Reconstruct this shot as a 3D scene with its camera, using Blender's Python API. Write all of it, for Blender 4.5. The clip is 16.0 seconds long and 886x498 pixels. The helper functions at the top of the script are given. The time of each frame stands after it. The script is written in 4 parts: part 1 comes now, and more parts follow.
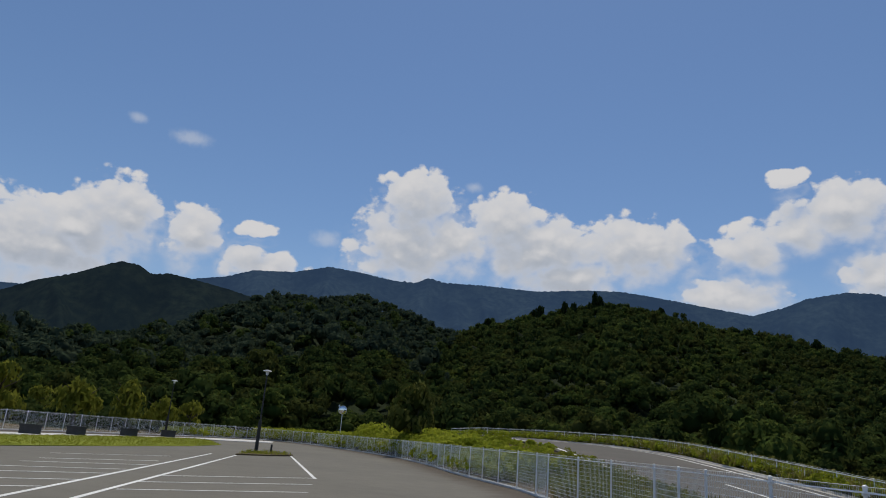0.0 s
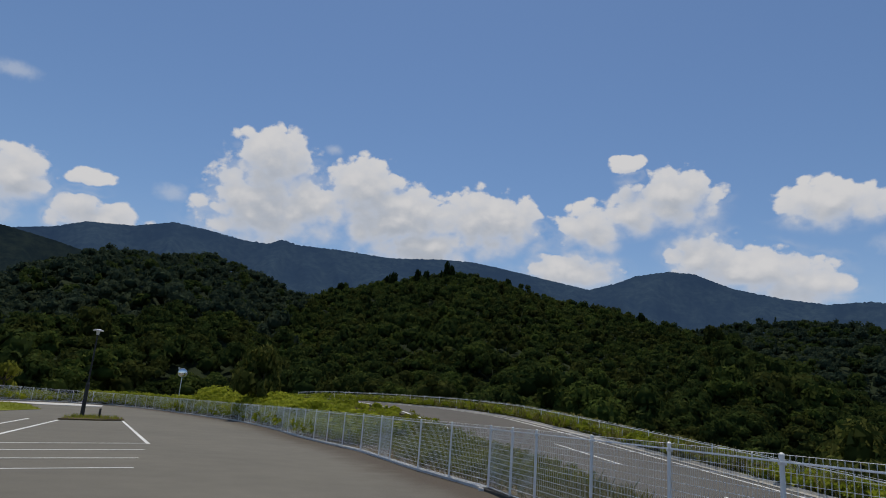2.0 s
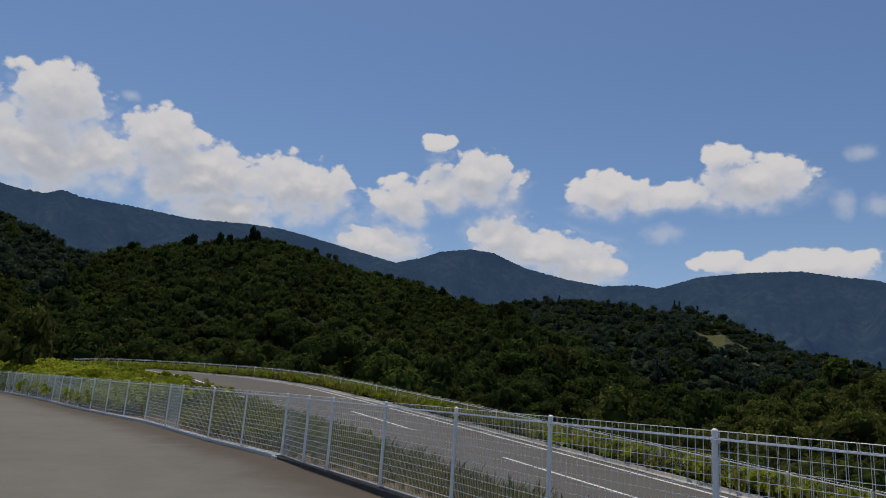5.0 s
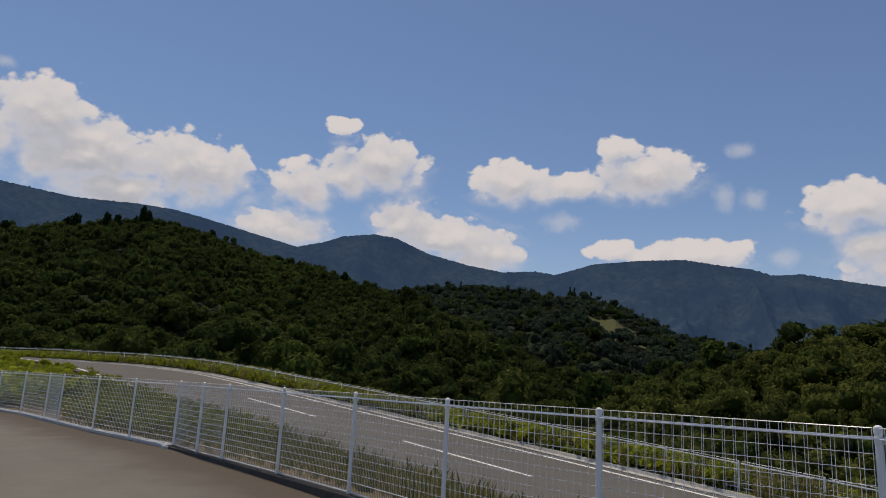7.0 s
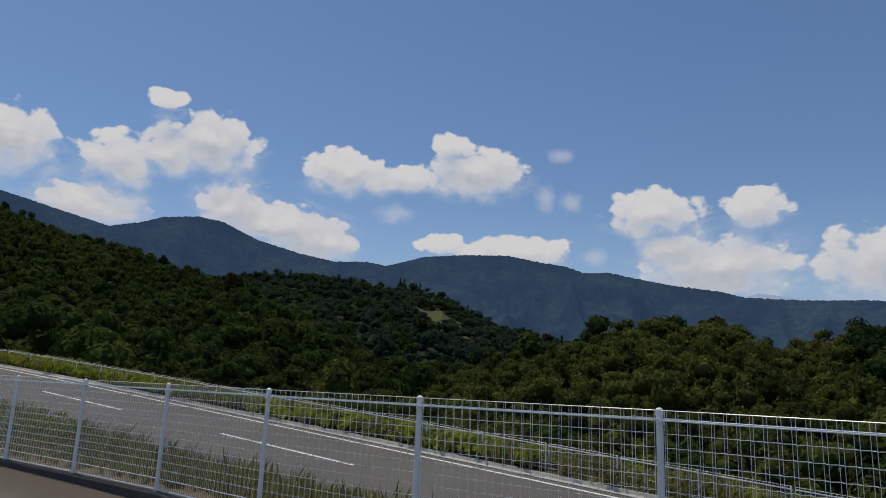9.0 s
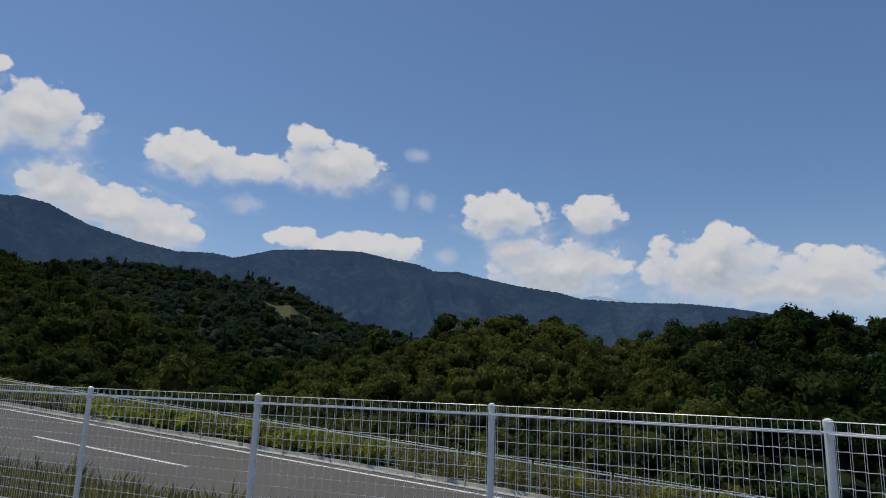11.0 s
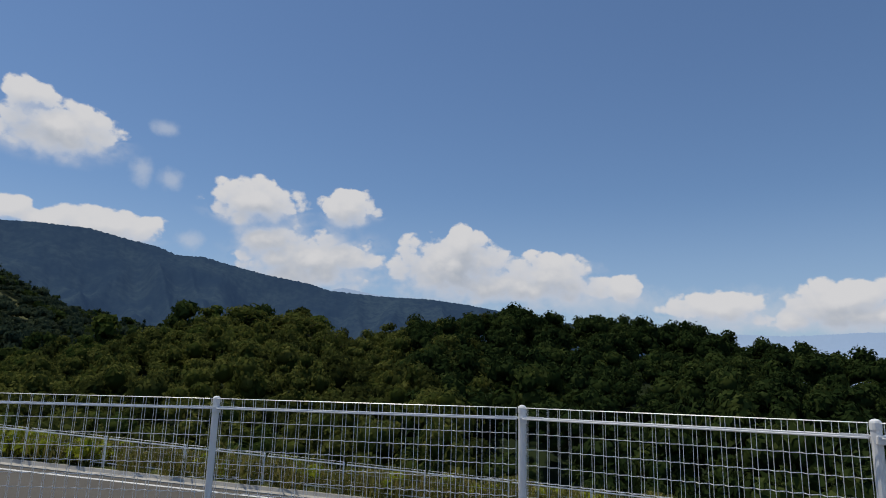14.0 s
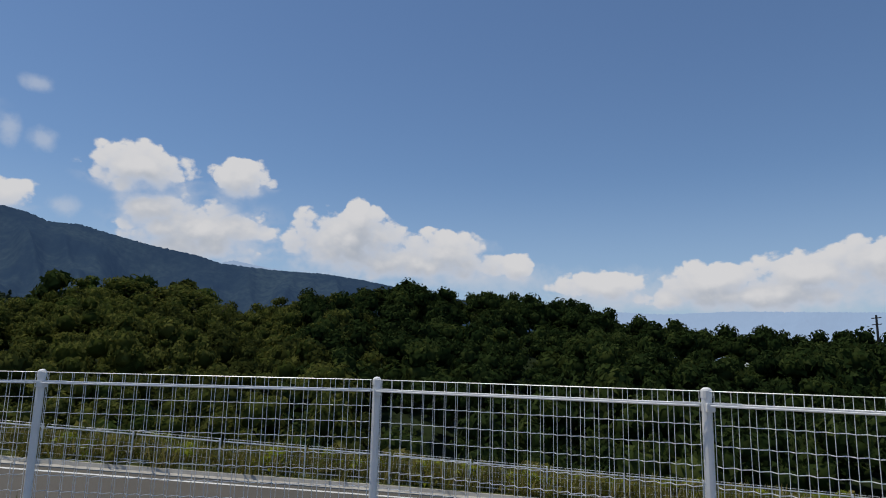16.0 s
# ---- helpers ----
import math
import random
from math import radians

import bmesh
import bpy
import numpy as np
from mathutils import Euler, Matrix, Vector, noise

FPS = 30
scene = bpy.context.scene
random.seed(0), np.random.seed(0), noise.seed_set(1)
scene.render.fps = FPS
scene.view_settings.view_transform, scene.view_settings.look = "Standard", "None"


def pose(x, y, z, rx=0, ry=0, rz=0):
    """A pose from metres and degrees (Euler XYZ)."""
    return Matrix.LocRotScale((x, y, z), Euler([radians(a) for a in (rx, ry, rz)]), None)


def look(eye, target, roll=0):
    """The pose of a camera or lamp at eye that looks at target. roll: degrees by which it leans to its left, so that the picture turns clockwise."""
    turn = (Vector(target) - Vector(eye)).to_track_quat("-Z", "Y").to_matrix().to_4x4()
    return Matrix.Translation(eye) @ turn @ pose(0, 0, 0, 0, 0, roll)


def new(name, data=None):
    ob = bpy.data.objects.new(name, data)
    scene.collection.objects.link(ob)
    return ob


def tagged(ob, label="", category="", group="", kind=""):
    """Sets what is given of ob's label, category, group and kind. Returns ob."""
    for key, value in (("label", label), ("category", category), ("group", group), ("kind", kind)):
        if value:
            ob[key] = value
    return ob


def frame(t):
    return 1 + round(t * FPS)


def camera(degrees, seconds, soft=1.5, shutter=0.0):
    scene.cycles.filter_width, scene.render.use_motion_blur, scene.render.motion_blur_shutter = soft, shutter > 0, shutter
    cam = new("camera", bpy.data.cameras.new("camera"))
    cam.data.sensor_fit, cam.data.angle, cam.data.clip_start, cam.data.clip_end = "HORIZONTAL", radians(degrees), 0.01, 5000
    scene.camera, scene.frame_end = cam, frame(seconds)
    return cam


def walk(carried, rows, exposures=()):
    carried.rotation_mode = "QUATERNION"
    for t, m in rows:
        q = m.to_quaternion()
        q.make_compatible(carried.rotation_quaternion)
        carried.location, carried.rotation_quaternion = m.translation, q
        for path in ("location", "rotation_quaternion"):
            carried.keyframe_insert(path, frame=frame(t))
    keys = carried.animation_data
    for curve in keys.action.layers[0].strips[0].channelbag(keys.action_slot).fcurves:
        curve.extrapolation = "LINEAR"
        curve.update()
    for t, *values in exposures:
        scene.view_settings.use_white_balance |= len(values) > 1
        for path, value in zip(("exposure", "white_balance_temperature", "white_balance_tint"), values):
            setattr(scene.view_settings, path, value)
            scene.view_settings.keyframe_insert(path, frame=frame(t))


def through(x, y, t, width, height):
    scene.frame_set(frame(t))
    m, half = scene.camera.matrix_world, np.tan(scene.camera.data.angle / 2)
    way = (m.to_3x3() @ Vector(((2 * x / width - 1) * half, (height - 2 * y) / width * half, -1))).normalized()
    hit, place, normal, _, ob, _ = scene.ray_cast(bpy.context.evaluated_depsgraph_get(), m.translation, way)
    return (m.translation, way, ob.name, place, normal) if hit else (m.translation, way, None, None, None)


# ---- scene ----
# ---------------------------------------------------------------- camera
cam = camera(66.9, 16.0, soft=1.0)
PATH = [
    (0, (0.000, 0.000, 1.344), (16.03, -4.39, 0.00)),
    (0.5, (0.008, 0.019, 1.356), (15.52, -4.34, -2.88)),
    (1, (0.016, 0.034, 1.347), (14.93, -4.51, -6.38)),
    (1.5, (0.030, 0.029, 1.335), (14.19, -4.40, -9.72)),
    (2, (0.031, 0.009, 1.335), (14.06, -4.19, -12.64)),
    (2.5, (0.032, 0.006, 1.328), (13.76, -3.88, -14.42)),
    (3, (-0.000, -0.025, 1.329), (13.59, -3.96, -17.27)),
    (3.5, (-0.018, -0.049, 1.315), (13.41, -3.80, -19.34)),
    (4, (0.021, -0.038, 1.318), (13.13, -4.06, -23.10)),
    (6.5, (0.064, -0.079, 1.315), (12.14, -2.87, -35.04)),
    (7, (0.042, -0.107, 1.315), (11.94, -2.94, -37.47)),
    (7.5, (0.063, -0.117, 1.317), (11.81, -3.10, -41.32)),
    (8, (0.069, -0.115, 1.311), (11.80, -2.76, -44.89)),
    (8.5, (0.065, -0.115, 1.314), (11.74, -2.61, -48.73)),
    (9, (0.064, -0.124, 1.312), (11.76, -2.36, -51.91)),
    (11.5, (0.062, -0.216, 1.328), (12.43, -2.02, -68.58)),
    (12, (0.074, -0.243, 1.335), (13.02, -1.94, -72.82)),
    (12.5, (0.047, -0.256, 1.332), (12.77, -1.62, -76.12)),
    (13, (0.052, -0.258, 1.328), (12.21, -1.45, -78.96)),
    (13.5, (0.063, -0.267, 1.325), (11.74, -0.72, -82.09)),
    (14, (0.065, -0.290, 1.328), (11.83, -1.42, -85.81)),
    (14.5, (0.111, -0.324, 1.326), (11.61, -1.03, -87.89)),
    (15, (0.161, -0.392, 1.324), (11.41, -0.60, -89.37)),
    (15.5, (0.220, -0.470, 1.317), (10.50, -1.41, -91.55)),
    (16, (0.244, -0.525, 1.313), (9.97, -1.25, -94.73)),
]
walk(cam, [(t, pose(*eye, 90 + turn[0], turn[1], turn[2])) for t, eye, turn in PATH],
     exposures=[(0.0, -0.02, 6500, 11), (4.2, -0.1, 6500, 11), (6.3, -0.02, 6950, 16), (8.2, -0.04, 7000, 16), (9.2, -0.04, 6500, 11), (11.5, -0.02, 6450, 11), (16.0, 0.02, 6450, 11)])

# ---------------------------------------------------------------- light
SUN_AZ, SUN_EL = 8.0, 71.0
sun = new("sun", bpy.data.lights.new("sun", "SUN"))
sun.data.energy, sun.data.angle, sun.data.color = 3.0, radians(0.6), (1.0, 0.93, 0.77)
_a, _e = radians(SUN_AZ), radians(SUN_EL)
sun.matrix_world = look((40 * math.sin(_a), 40 * math.cos(_a), 70), (0, 0, 70 - 40 * math.tan(_e)))


class Graph:
    """Short hand for wiring nodes."""

    def __init__(self, tree):
        self.t = tree

    def node(self, kind, ins=()):
        n = self.t.nodes.new(kind)
        for i, v in (ins.items() if hasattr(ins, "items") else enumerate(ins)):
            if v is None:
                continue
            if hasattr(v, "links"):
                self.t.links.new(v, n.inputs[i])
            else:
                n.inputs[i].default_value = v
        return n

    def math(self, op, *ins):
        n = self.node("ShaderNodeMath", ins)
        n.operation = op
        return n.outputs[0]

    def vec(self, op, *ins):
        n = self.node("ShaderNodeVectorMath", ins)
        n.operation = op
        return n

    def ramp(self, v, a, b, lo=0.0, hi=1.0, smooth=True):
        n = self.node("ShaderNodeMapRange", {0: v, 1: a, 2: b, 3: lo, 4: hi})
        n.interpolation_type = "SMOOTHSTEP" if smooth else "LINEAR"
        return n.outputs[0]

    def mix(self, f, a, b, mode="MIX"):
        n = self.t.nodes.new("ShaderNodeMix")
        n.data_type, n.blend_type = "RGBA", mode
        for s, v in ((n.inputs[0], f), (n.inputs[6], a), (n.inputs[7], b)):
            if hasattr(v, "links"):
                self.t.links.new(v, s)
            else:
                s.default_value = v
        return n.outputs[2]

    def noise(self, vec, scale, detail=4.0, rough=0.55):
        return self.node("ShaderNodeTexNoise", {"Vector": vec, "Scale": scale, "Detail": detail, "Roughness": rough}).outputs[0]


# Cumulus banks: bearing and height in degrees, half width and half height.
SUMMIT_CLOUDS = ((-33.4, 12.1, 6.2, 3.6), (-28.4, 15.2, 3.4, 3.2), (-22.4, 14.6, 2.5, 2.8), (-16.5, 12.9, 4.2, 1.5), (-17.4, 15.7, 1.9, 0.8), (-31.0, 13.5, 4.0, 2.6), (-40.0, 12.5, 6.0, 3.6))
TOWER_CLOUDS = ((0.3, 16.4, 3.0, 2.4), (-3.9, 20.0, 4.1, 2.7), (-4.0, 16.0, 5.8, 3.6), (4.2, 18.4, 3.9, 2.8), (7.5, 16.3, 5.6, 3.3), (15.4, 16.7, 5.2, 2.9), (9.5, 14.0, 5.0, 1.8))
SADDLE_CLOUDS = ((27.4, 21.6, 1.6, 0.95), (31.0, 19.0, 4.0, 2.6), (27.4, 17.4, 2.6, 1.7), (24.3, 16.4, 2.8, 2.2), (22.8, 12.5, 4.3, 1.7), (33.5, 13.9, 3.0, 2.3), (37.0, 13.0, 4.0, 1.9), (40.6, 12.1, 3.6, 1.9))
DRIFT_CLOUDS = ((42.9, 17.8, 4.1, 1.9), (51.6, 20.6, 1.8, 1.4), (54.0, 18.4, 4.6, 2.2), (48.5, 17.6, 3.0, 1.2), (51.4, 12.1, 2.4, 1.0), (54.2, 11.7, 2.4, 0.9), (58.0, 11.8, 4.6, 1.3))
PAIR_CLOUDS = ((69.2, 14.9, 3.9, 1.9), (77.2, 15.1, 2.5, 1.6), (74.2, 10.2, 6.0, 2.7), (70.5, 11.8, 2.6, 1.2))
RIDGE_CLOUDS = ((86.0, 10.5, 5.2, 2.9), (87.5, 12.4, 2.2, 1.7), (94.5, 9.6, 3.4, 2.1), (92.0, 8.6, 8.0, 1.6), (101.0, 8.4, 1.6, 1.3), (108.0, 7.0, 4.2, 1.3))
EAST_CLOUDS = ((116.5, 7.2, 4.6, 1.7), (123.0, 7.6, 4.4, 1.8), (129.0, 7.8, 5.0, 2.4), (119.0, 6.0, 10.0, 1.4), (138.0, 8.0, 8.0, 3.0))
CLOUD_BANKS = (SUMMIT_CLOUDS, TOWER_CLOUDS, SADDLE_CLOUDS, DRIFT_CLOUDS, PAIR_CLOUDS, RIDGE_CLOUDS, EAST_CLOUDS)
# thin shreds of cloud
WISPS = ((-23.9, 22.0, 2.0, 0.7), (-28.3, 22.6, 0.8, 0.5), (61.6, 19.8, 1.3, 0.7), (62.4, 15.9, 1.2, 1.0), (60.2, 16.2, 1.0, 1.3), (64.4, 11.2, 1.2, 1.0), (1.2, 21.4, 0.9, 0.5), (-11.5, 15.8, 1.6, 0.8), (47.0, 14.5, 2.0, 1.0), (96.5, 10.2, 3.0, 0.8), (99.0, 7.4, 7.0, 1.6), (110.0, 6.4, 9.0, 2.0), (122.0, 6.0, 9.0, 2.4))



def cloud_field():
    """A group: how far a bearing lies from the nearest cloud's core (1 at its rim), roughened by billows."""
    tree = bpy.data.node_groups.new("cloud_field", "ShaderNodeTree")
    tree.interface.new_socket("Place", in_out="INPUT", socket_type="NodeSocketVector")
    tree.interface.new_socket("Depth", in_out="OUTPUT", socket_type="NodeSocketFloat")
    g = Graph(tree)
    gi, go = tree.nodes.new("NodeGroupInput"), tree.nodes.new("NodeGroupOutput")
    p = gi.outputs[0]
    flat = g.vec("MULTIPLY", p, (1.0, 1.25, 1.0)).outputs[0]
    n1 = g.noise(flat, 0.4, 5.0, 0.54)
    warp = g.vec("ADD", flat, g.vec("SCALE", g.node("ShaderNodeTexNoise", {"Vector": flat, "Scale": 0.6, "Detail": 2.0}).outputs[1], None, None, 0.8).outputs[0]).outputs[0]
    vor = g.node("ShaderNodeTexVoronoi", {"Vector": warp, "Scale": 0.62})
    small = g.node("ShaderNodeTexVoronoi", {"Vector": warp, "Scale": 1.7})
    near = None
    for bank in CLOUD_BANKS:
        for a, e, w, h in bank:
            w, h = w * 0.97, h * 0.95
            v = g.vec("MULTIPLY_ADD", p, (1 / w, 1 / h, 0), (-a / w, -e / h, 0)).outputs[0]
            d = g.vec("LENGTH", v).outputs["Value"]
            near = d if near is None else g.math("SMOOTH_MIN", near, d, 0.25)
    rough = g.math("MULTIPLY", g.math("SUBTRACT", n1, 0.52), 1.45)
    puff = g.math("ADD", g.math("MULTIPLY", g.math("SUBTRACT", vor.outputs["Distance"], 0.5), 0.62), g.math("MULTIPLY", g.math("SUBTRACT", small.outputs["Distance"], 0.5), 0.14))
    billow = g.math("MULTIPLY", g.math("ADD", rough, puff), g.ramp(near, 1.7, 0.95))
    tree.links.new(g.math("ADD", near, billow), go.inputs[0])
    return tree


def sky():
    w = bpy.data.worlds.new("sky")
    scene.world, w.use_nodes = w, True
    w.node_tree.nodes.clear()
    g = Graph(w.node_tree)
    s = w.node_tree.nodes.new("ShaderNodeTexSky")
    s.sky_type, s.sun_disc = "NISHITA", False
    s.sun_elevation, s.sun_rotation, s.air_density, s.dust_density, s.ozone_density = radians(SUN_EL), radians(SUN_AZ), 1.0, 0.25, 2.0
    air = g.mix(1.0, s.outputs[0], (0.9, 1.02, 1.13, 1), "MULTIPLY")
    co = w.node_tree.nodes.new("ShaderNodeTexCoord").outputs["Generated"]
    xyz = g.node("ShaderNodeSeparateXYZ", [co])
    az = g.math("MULTIPLY", g.math("ARCTAN2", xyz.outputs[0], xyz.outputs[1]), 57.2958)
    el = g.math("MULTIPLY", g.math("ARCSINE", xyz.outputs[2]), 57.2958)
    at = g.node("ShaderNodeCombineXYZ", [az, el, 0.0]).outputs[0]
    thin = None
    for a, e, wide, high in WISPS:
        d = g.vec("LENGTH", g.vec("MULTIPLY_ADD", at, (1 / wide, 1 / high, 0), (-a / wide, -e / high, 0)).outputs[0]).outputs["Value"]
        thin = d if thin is None else g.math("MINIMUM", thin, d)
    thin = g.math("ADD", thin, g.math("MULTIPLY", g.math("SUBTRACT", g.noise(at, 0.9, 4.0), 0.5), 1.2))
    wisp = g.ramp(thin, 1.15, 0.1, 0.0, 0.5)
    tree = cloud_field()
    depth = []
    for shift in ((0, 0, 0), (-0.25, 0.9, 0), (-0.5, 2.6, 0)):
        n = w.node_tree.nodes.new("ShaderNodeGroup")
        n.node_tree = tree
        w.node_tree.links.new(g.vec("ADD", at, shift).outputs[0], n.inputs[0])
        depth.append(n.outputs[0])
    # crisp towers, thin hazy undersides
    rise = g.math("ADD", g.math("SUBTRACT", depth[1], depth[0]), g.math("MULTIPLY", g.math("SUBTRACT", depth[2], depth[0]), 0.7))
    lit = g.ramp(rise, -0.55, 1.7)
    crisp = g.ramp(depth[0], 1.06, 0.84)
    hazy = g.math("POWER", g.ramp(depth[0], 1.55, 0.5), 1.25)
    soft = g.ramp(rise, 0.35, -0.25)
    cover = g.math("ADD", g.math("MULTIPLY", hazy, soft), g.math("MULTIPLY", crisp, g.math("SUBTRACT", 1.0, soft)))
    thick = g.ramp(depth[0], 0.9, 0.1)
    grey = g.mix(thick, (0.5, 0.54, 0.61, 1), (0.37, 0.41, 0.47, 1))
    body = g.mix(lit, grey, (0.63, 0.63, 0.635, 1))
    # pale summer haze low over the mountains
    haze = g.math("MULTIPLY", g.ramp(el, 17.0, 4.0), 0.35)
    blue = g.mix(haze, g.vec("SCALE", air, None, None, 0.082).outputs[0], (0.36, 0.46, 0.62, 1))
    blue = g.mix(wisp, blue, (0.52, 0.56, 0.62, 1))
    out = g.mix(cover, blue, body)
    bg = g.node("ShaderNodeBackground", [out, 1.0])
    o = w.node_tree.nodes.new("ShaderNodeOutputWorld")
    w.node_tree.links.new(bg.outputs[0], o.inputs[0])


sky()


# ---------------------------------------------------------------- materials
def material(name):
    m = bpy.data.materials.new(name)
    m.use_nodes = True
    g = Graph(m.node_tree)
    return m, g, m.node_tree.nodes["Principled BSDF"]


def rgb(c):
    return (c[0], c[1], c[2], 1)


def rough_material(name, dark, light, scale, rough=0.8, bump=0.3, fine=8.0, metal=0.0, patch=0.15):
    """Two scales of colour change and a fine relief, in metres."""
    m, g, b = material(name)
    co = g.node("ShaderNodeTexCoord").outputs["Object"]
    big = g.ramp(g.noise(co, patch, 4), 0.3, 0.7)
    small = g.ramp(g.noise(co, scale, 5, 0.65), 0.25, 0.75)
    f = g.math("ADD", g.math("MULTIPLY", big, 0.5), g.math("MULTIPLY", small, 0.5))
    m.node_tree.links.new(g.mix(f, rgb(dark), rgb(light)), b.inputs["Base Color"])
    b.inputs["Roughness"].default_value, b.inputs["Metallic"].default_value = rough, metal
    if rough >= 0.9:
        b.inputs["Specular IOR Level"].default_value = 0.12
    n = g.node("ShaderNodeBump", {"Strength": bump, "Distance": 0.01, "Height": g.noise(co, scale * fine, 3)})
    m.node_tree.links.new(n.outputs[0], b.inputs["Normal"])
    return m


def leaf_material(name, dark, light, tip, patch=0.12, through=0.35):
    m, g, b = material(name)
    geo = g.node("ShaderNodeNewGeometry")
    co = g.node("ShaderNodeTexCoord").outputs["Object"]
    big = g.ramp(g.noise(co, patch, 3), 0.32, 0.68)
    col = g.mix(big, rgb(dark), rgb(light))
    col = g.mix(g.math("POWER", geo.outputs["Random Per Island"], 3.0), col, rgb(tip))
    d = g.node("ShaderNodeBsdfDiffuse", {"Color": col})
    t = g.node("ShaderNodeBsdfTranslucent", {"Color": g.mix(0.5, col, rgb(tip))})
    s = g.node("ShaderNodeMixShader", [through, d.outputs[0], t.outputs[0]])
    m.node_tree.links.new(s.outputs[0], m.node_tree.nodes["Material Output"].inputs[0])
    return m


def mountain_material(name, dark, light, air, haze_glow, scale):
    """Wooded slopes; haze of kilometres of summer air put in as bluish glow."""
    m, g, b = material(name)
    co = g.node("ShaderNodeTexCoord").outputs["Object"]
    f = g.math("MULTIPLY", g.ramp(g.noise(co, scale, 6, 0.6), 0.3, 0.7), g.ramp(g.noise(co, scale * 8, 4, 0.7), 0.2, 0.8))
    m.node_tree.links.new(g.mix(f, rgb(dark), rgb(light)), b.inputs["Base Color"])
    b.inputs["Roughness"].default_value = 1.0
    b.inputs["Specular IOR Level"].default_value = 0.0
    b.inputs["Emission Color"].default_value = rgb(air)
    b.inputs["Emission Strength"].default_value = haze_glow
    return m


ASPHALT = rough_material("asphalt", (0.105, 0.096, 0.076), (0.15, 0.138, 0.11), 1.3, 0.86, 0.25, 60)
ROAD = rough_material("road_asphalt", (0.07, 0.062, 0.05), (0.1, 0.09, 0.074), 0.9, 0.88, 0.25, 60)
PAINT = rough_material("road_paint", (0.55, 0.55, 0.53), (0.8, 0.8, 0.78), 6.0, 0.7, 0.2, 12)
CONCRETE = rough_material("concrete", (0.3, 0.28, 0.25), (0.5, 0.48, 0.44), 3.0, 0.9, 0.4, 15)
# stained concrete, its colour lowered further for the wall's shaded face
DARK_CONCRETE = rough_material("shaded_stained_concrete", (0.06, 0.056, 0.05), (0.12, 0.112, 0.1), 3.0, 0.95, 0.4, 15)
PALE_CONCRETE = rough_material("pale_paving", (0.46, 0.45, 0.43), (0.62, 0.61, 0.59), 2.0, 0.85, 0.2, 15)
STONE = rough_material("dark_stone", (0.02, 0.02, 0.022), (0.06, 0.06, 0.06), 3.0, 0.7, 0.5, 10)
WHITE_METAL = rough_material("white_coated_steel", (0.76, 0.77, 0.78), (0.87, 0.87, 0.87), 8.0, 0.32, 0.05, 5)
DARK_METAL = rough_material("dark_brown_steel", (0.015, 0.014, 0.013), (0.03, 0.028, 0.026), 5.0, 0.5, 0.1, 5)
LAMP_WHITE = rough_material("pale_lamp_cover", (0.6, 0.6, 0.58), (0.75, 0.75, 0.73), 5.0, 0.35, 0.05, 5)
MIRROR = rough_material("mirror_face", (0.8, 0.8, 0.8), (0.86, 0.86, 0.86), 2.0, 0.06, 0.0, 1, 1.0)
ORANGE = rough_material("mirror_backing", (0.5, 0.5, 0.48), (0.66, 0.66, 0.64), 2.0, 0.5, 0.0, 1)
EARTH = rough_material("bank_earth", (0.07, 0.055, 0.03), (0.16, 0.125, 0.07), 1.1, 1.0, 0.6, 9, 0, 0.4)
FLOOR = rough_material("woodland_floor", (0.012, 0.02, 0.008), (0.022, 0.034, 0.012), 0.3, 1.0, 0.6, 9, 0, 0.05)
BARK = rough_material("bark", (0.05, 0.04, 0.03), (0.12, 0.1, 0.075), 6.0, 0.95, 0.8, 4)
LEAF_WOOD = leaf_material("woodland_leaves", (0.016, 0.032, 0.011), (0.042, 0.064, 0.018), (0.075, 0.096, 0.028), 0.035)
# evergreen green taken darker still, so its colour holds backlit shade
LEAF_DARK = leaf_material("backlit_dark_leaves", (0.011, 0.022, 0.008), (0.021, 0.036, 0.011), (0.04, 0.057, 0.018), 0.07, 0.2)
# brighter, yellower green that puts sunlight into the leaf colour
LEAF_NEAR = leaf_material("sunlit_valley_leaves", (0.03, 0.048, 0.013), (0.075, 0.094, 0.022), (0.165, 0.17, 0.046), 0.07, 0.42)
# pale bluish greens: distance haze mixed into the leaf colour
LEAF_HAZE = leaf_material("hazed_woodland_leaves", (0.024, 0.042, 0.028), (0.048, 0.068, 0.042), (0.07, 0.09, 0.055), 0.022)
LEAF_YOUNG = leaf_material("yellow_green_leaves", (0.1, 0.12, 0.018), (0.165, 0.18, 0.025), (0.26, 0.26, 0.045), 0.4, 0.45)
LEAF_OLIVE = leaf_material("olive_leaves", (0.03, 0.038, 0.011), (0.05, 0.06, 0.016), (0.082, 0.095, 0.028), 0.06)
LEAF_FRESH = leaf_material("fresh_green_leaves", (0.03, 0.054, 0.014), (0.056, 0.084, 0.02), (0.11, 0.135, 0.034), 0.06)
WEED = leaf_material("weed_leaves", (0.17, 0.21, 0.018), (0.28, 0.32, 0.025), (0.4, 0.42, 0.06), 0.35, 0.45)
GRASS = leaf_material("verge_grass", (0.09, 0.105, 0.022), (0.165, 0.17, 0.036), (0.3, 0.25, 0.095), 0.5)
LAWN = leaf_material("lawn", (0.2, 0.23, 0.02), (0.27, 0.29, 0.03), (0.34, 0.34, 0.06), 0.4, 0.5)
TURF = rough_material("turf", (0.13, 0.16, 0.02), (0.22, 0.24, 0.03), 1.5, 1.0, 0.6, 9, 0, 0.3)
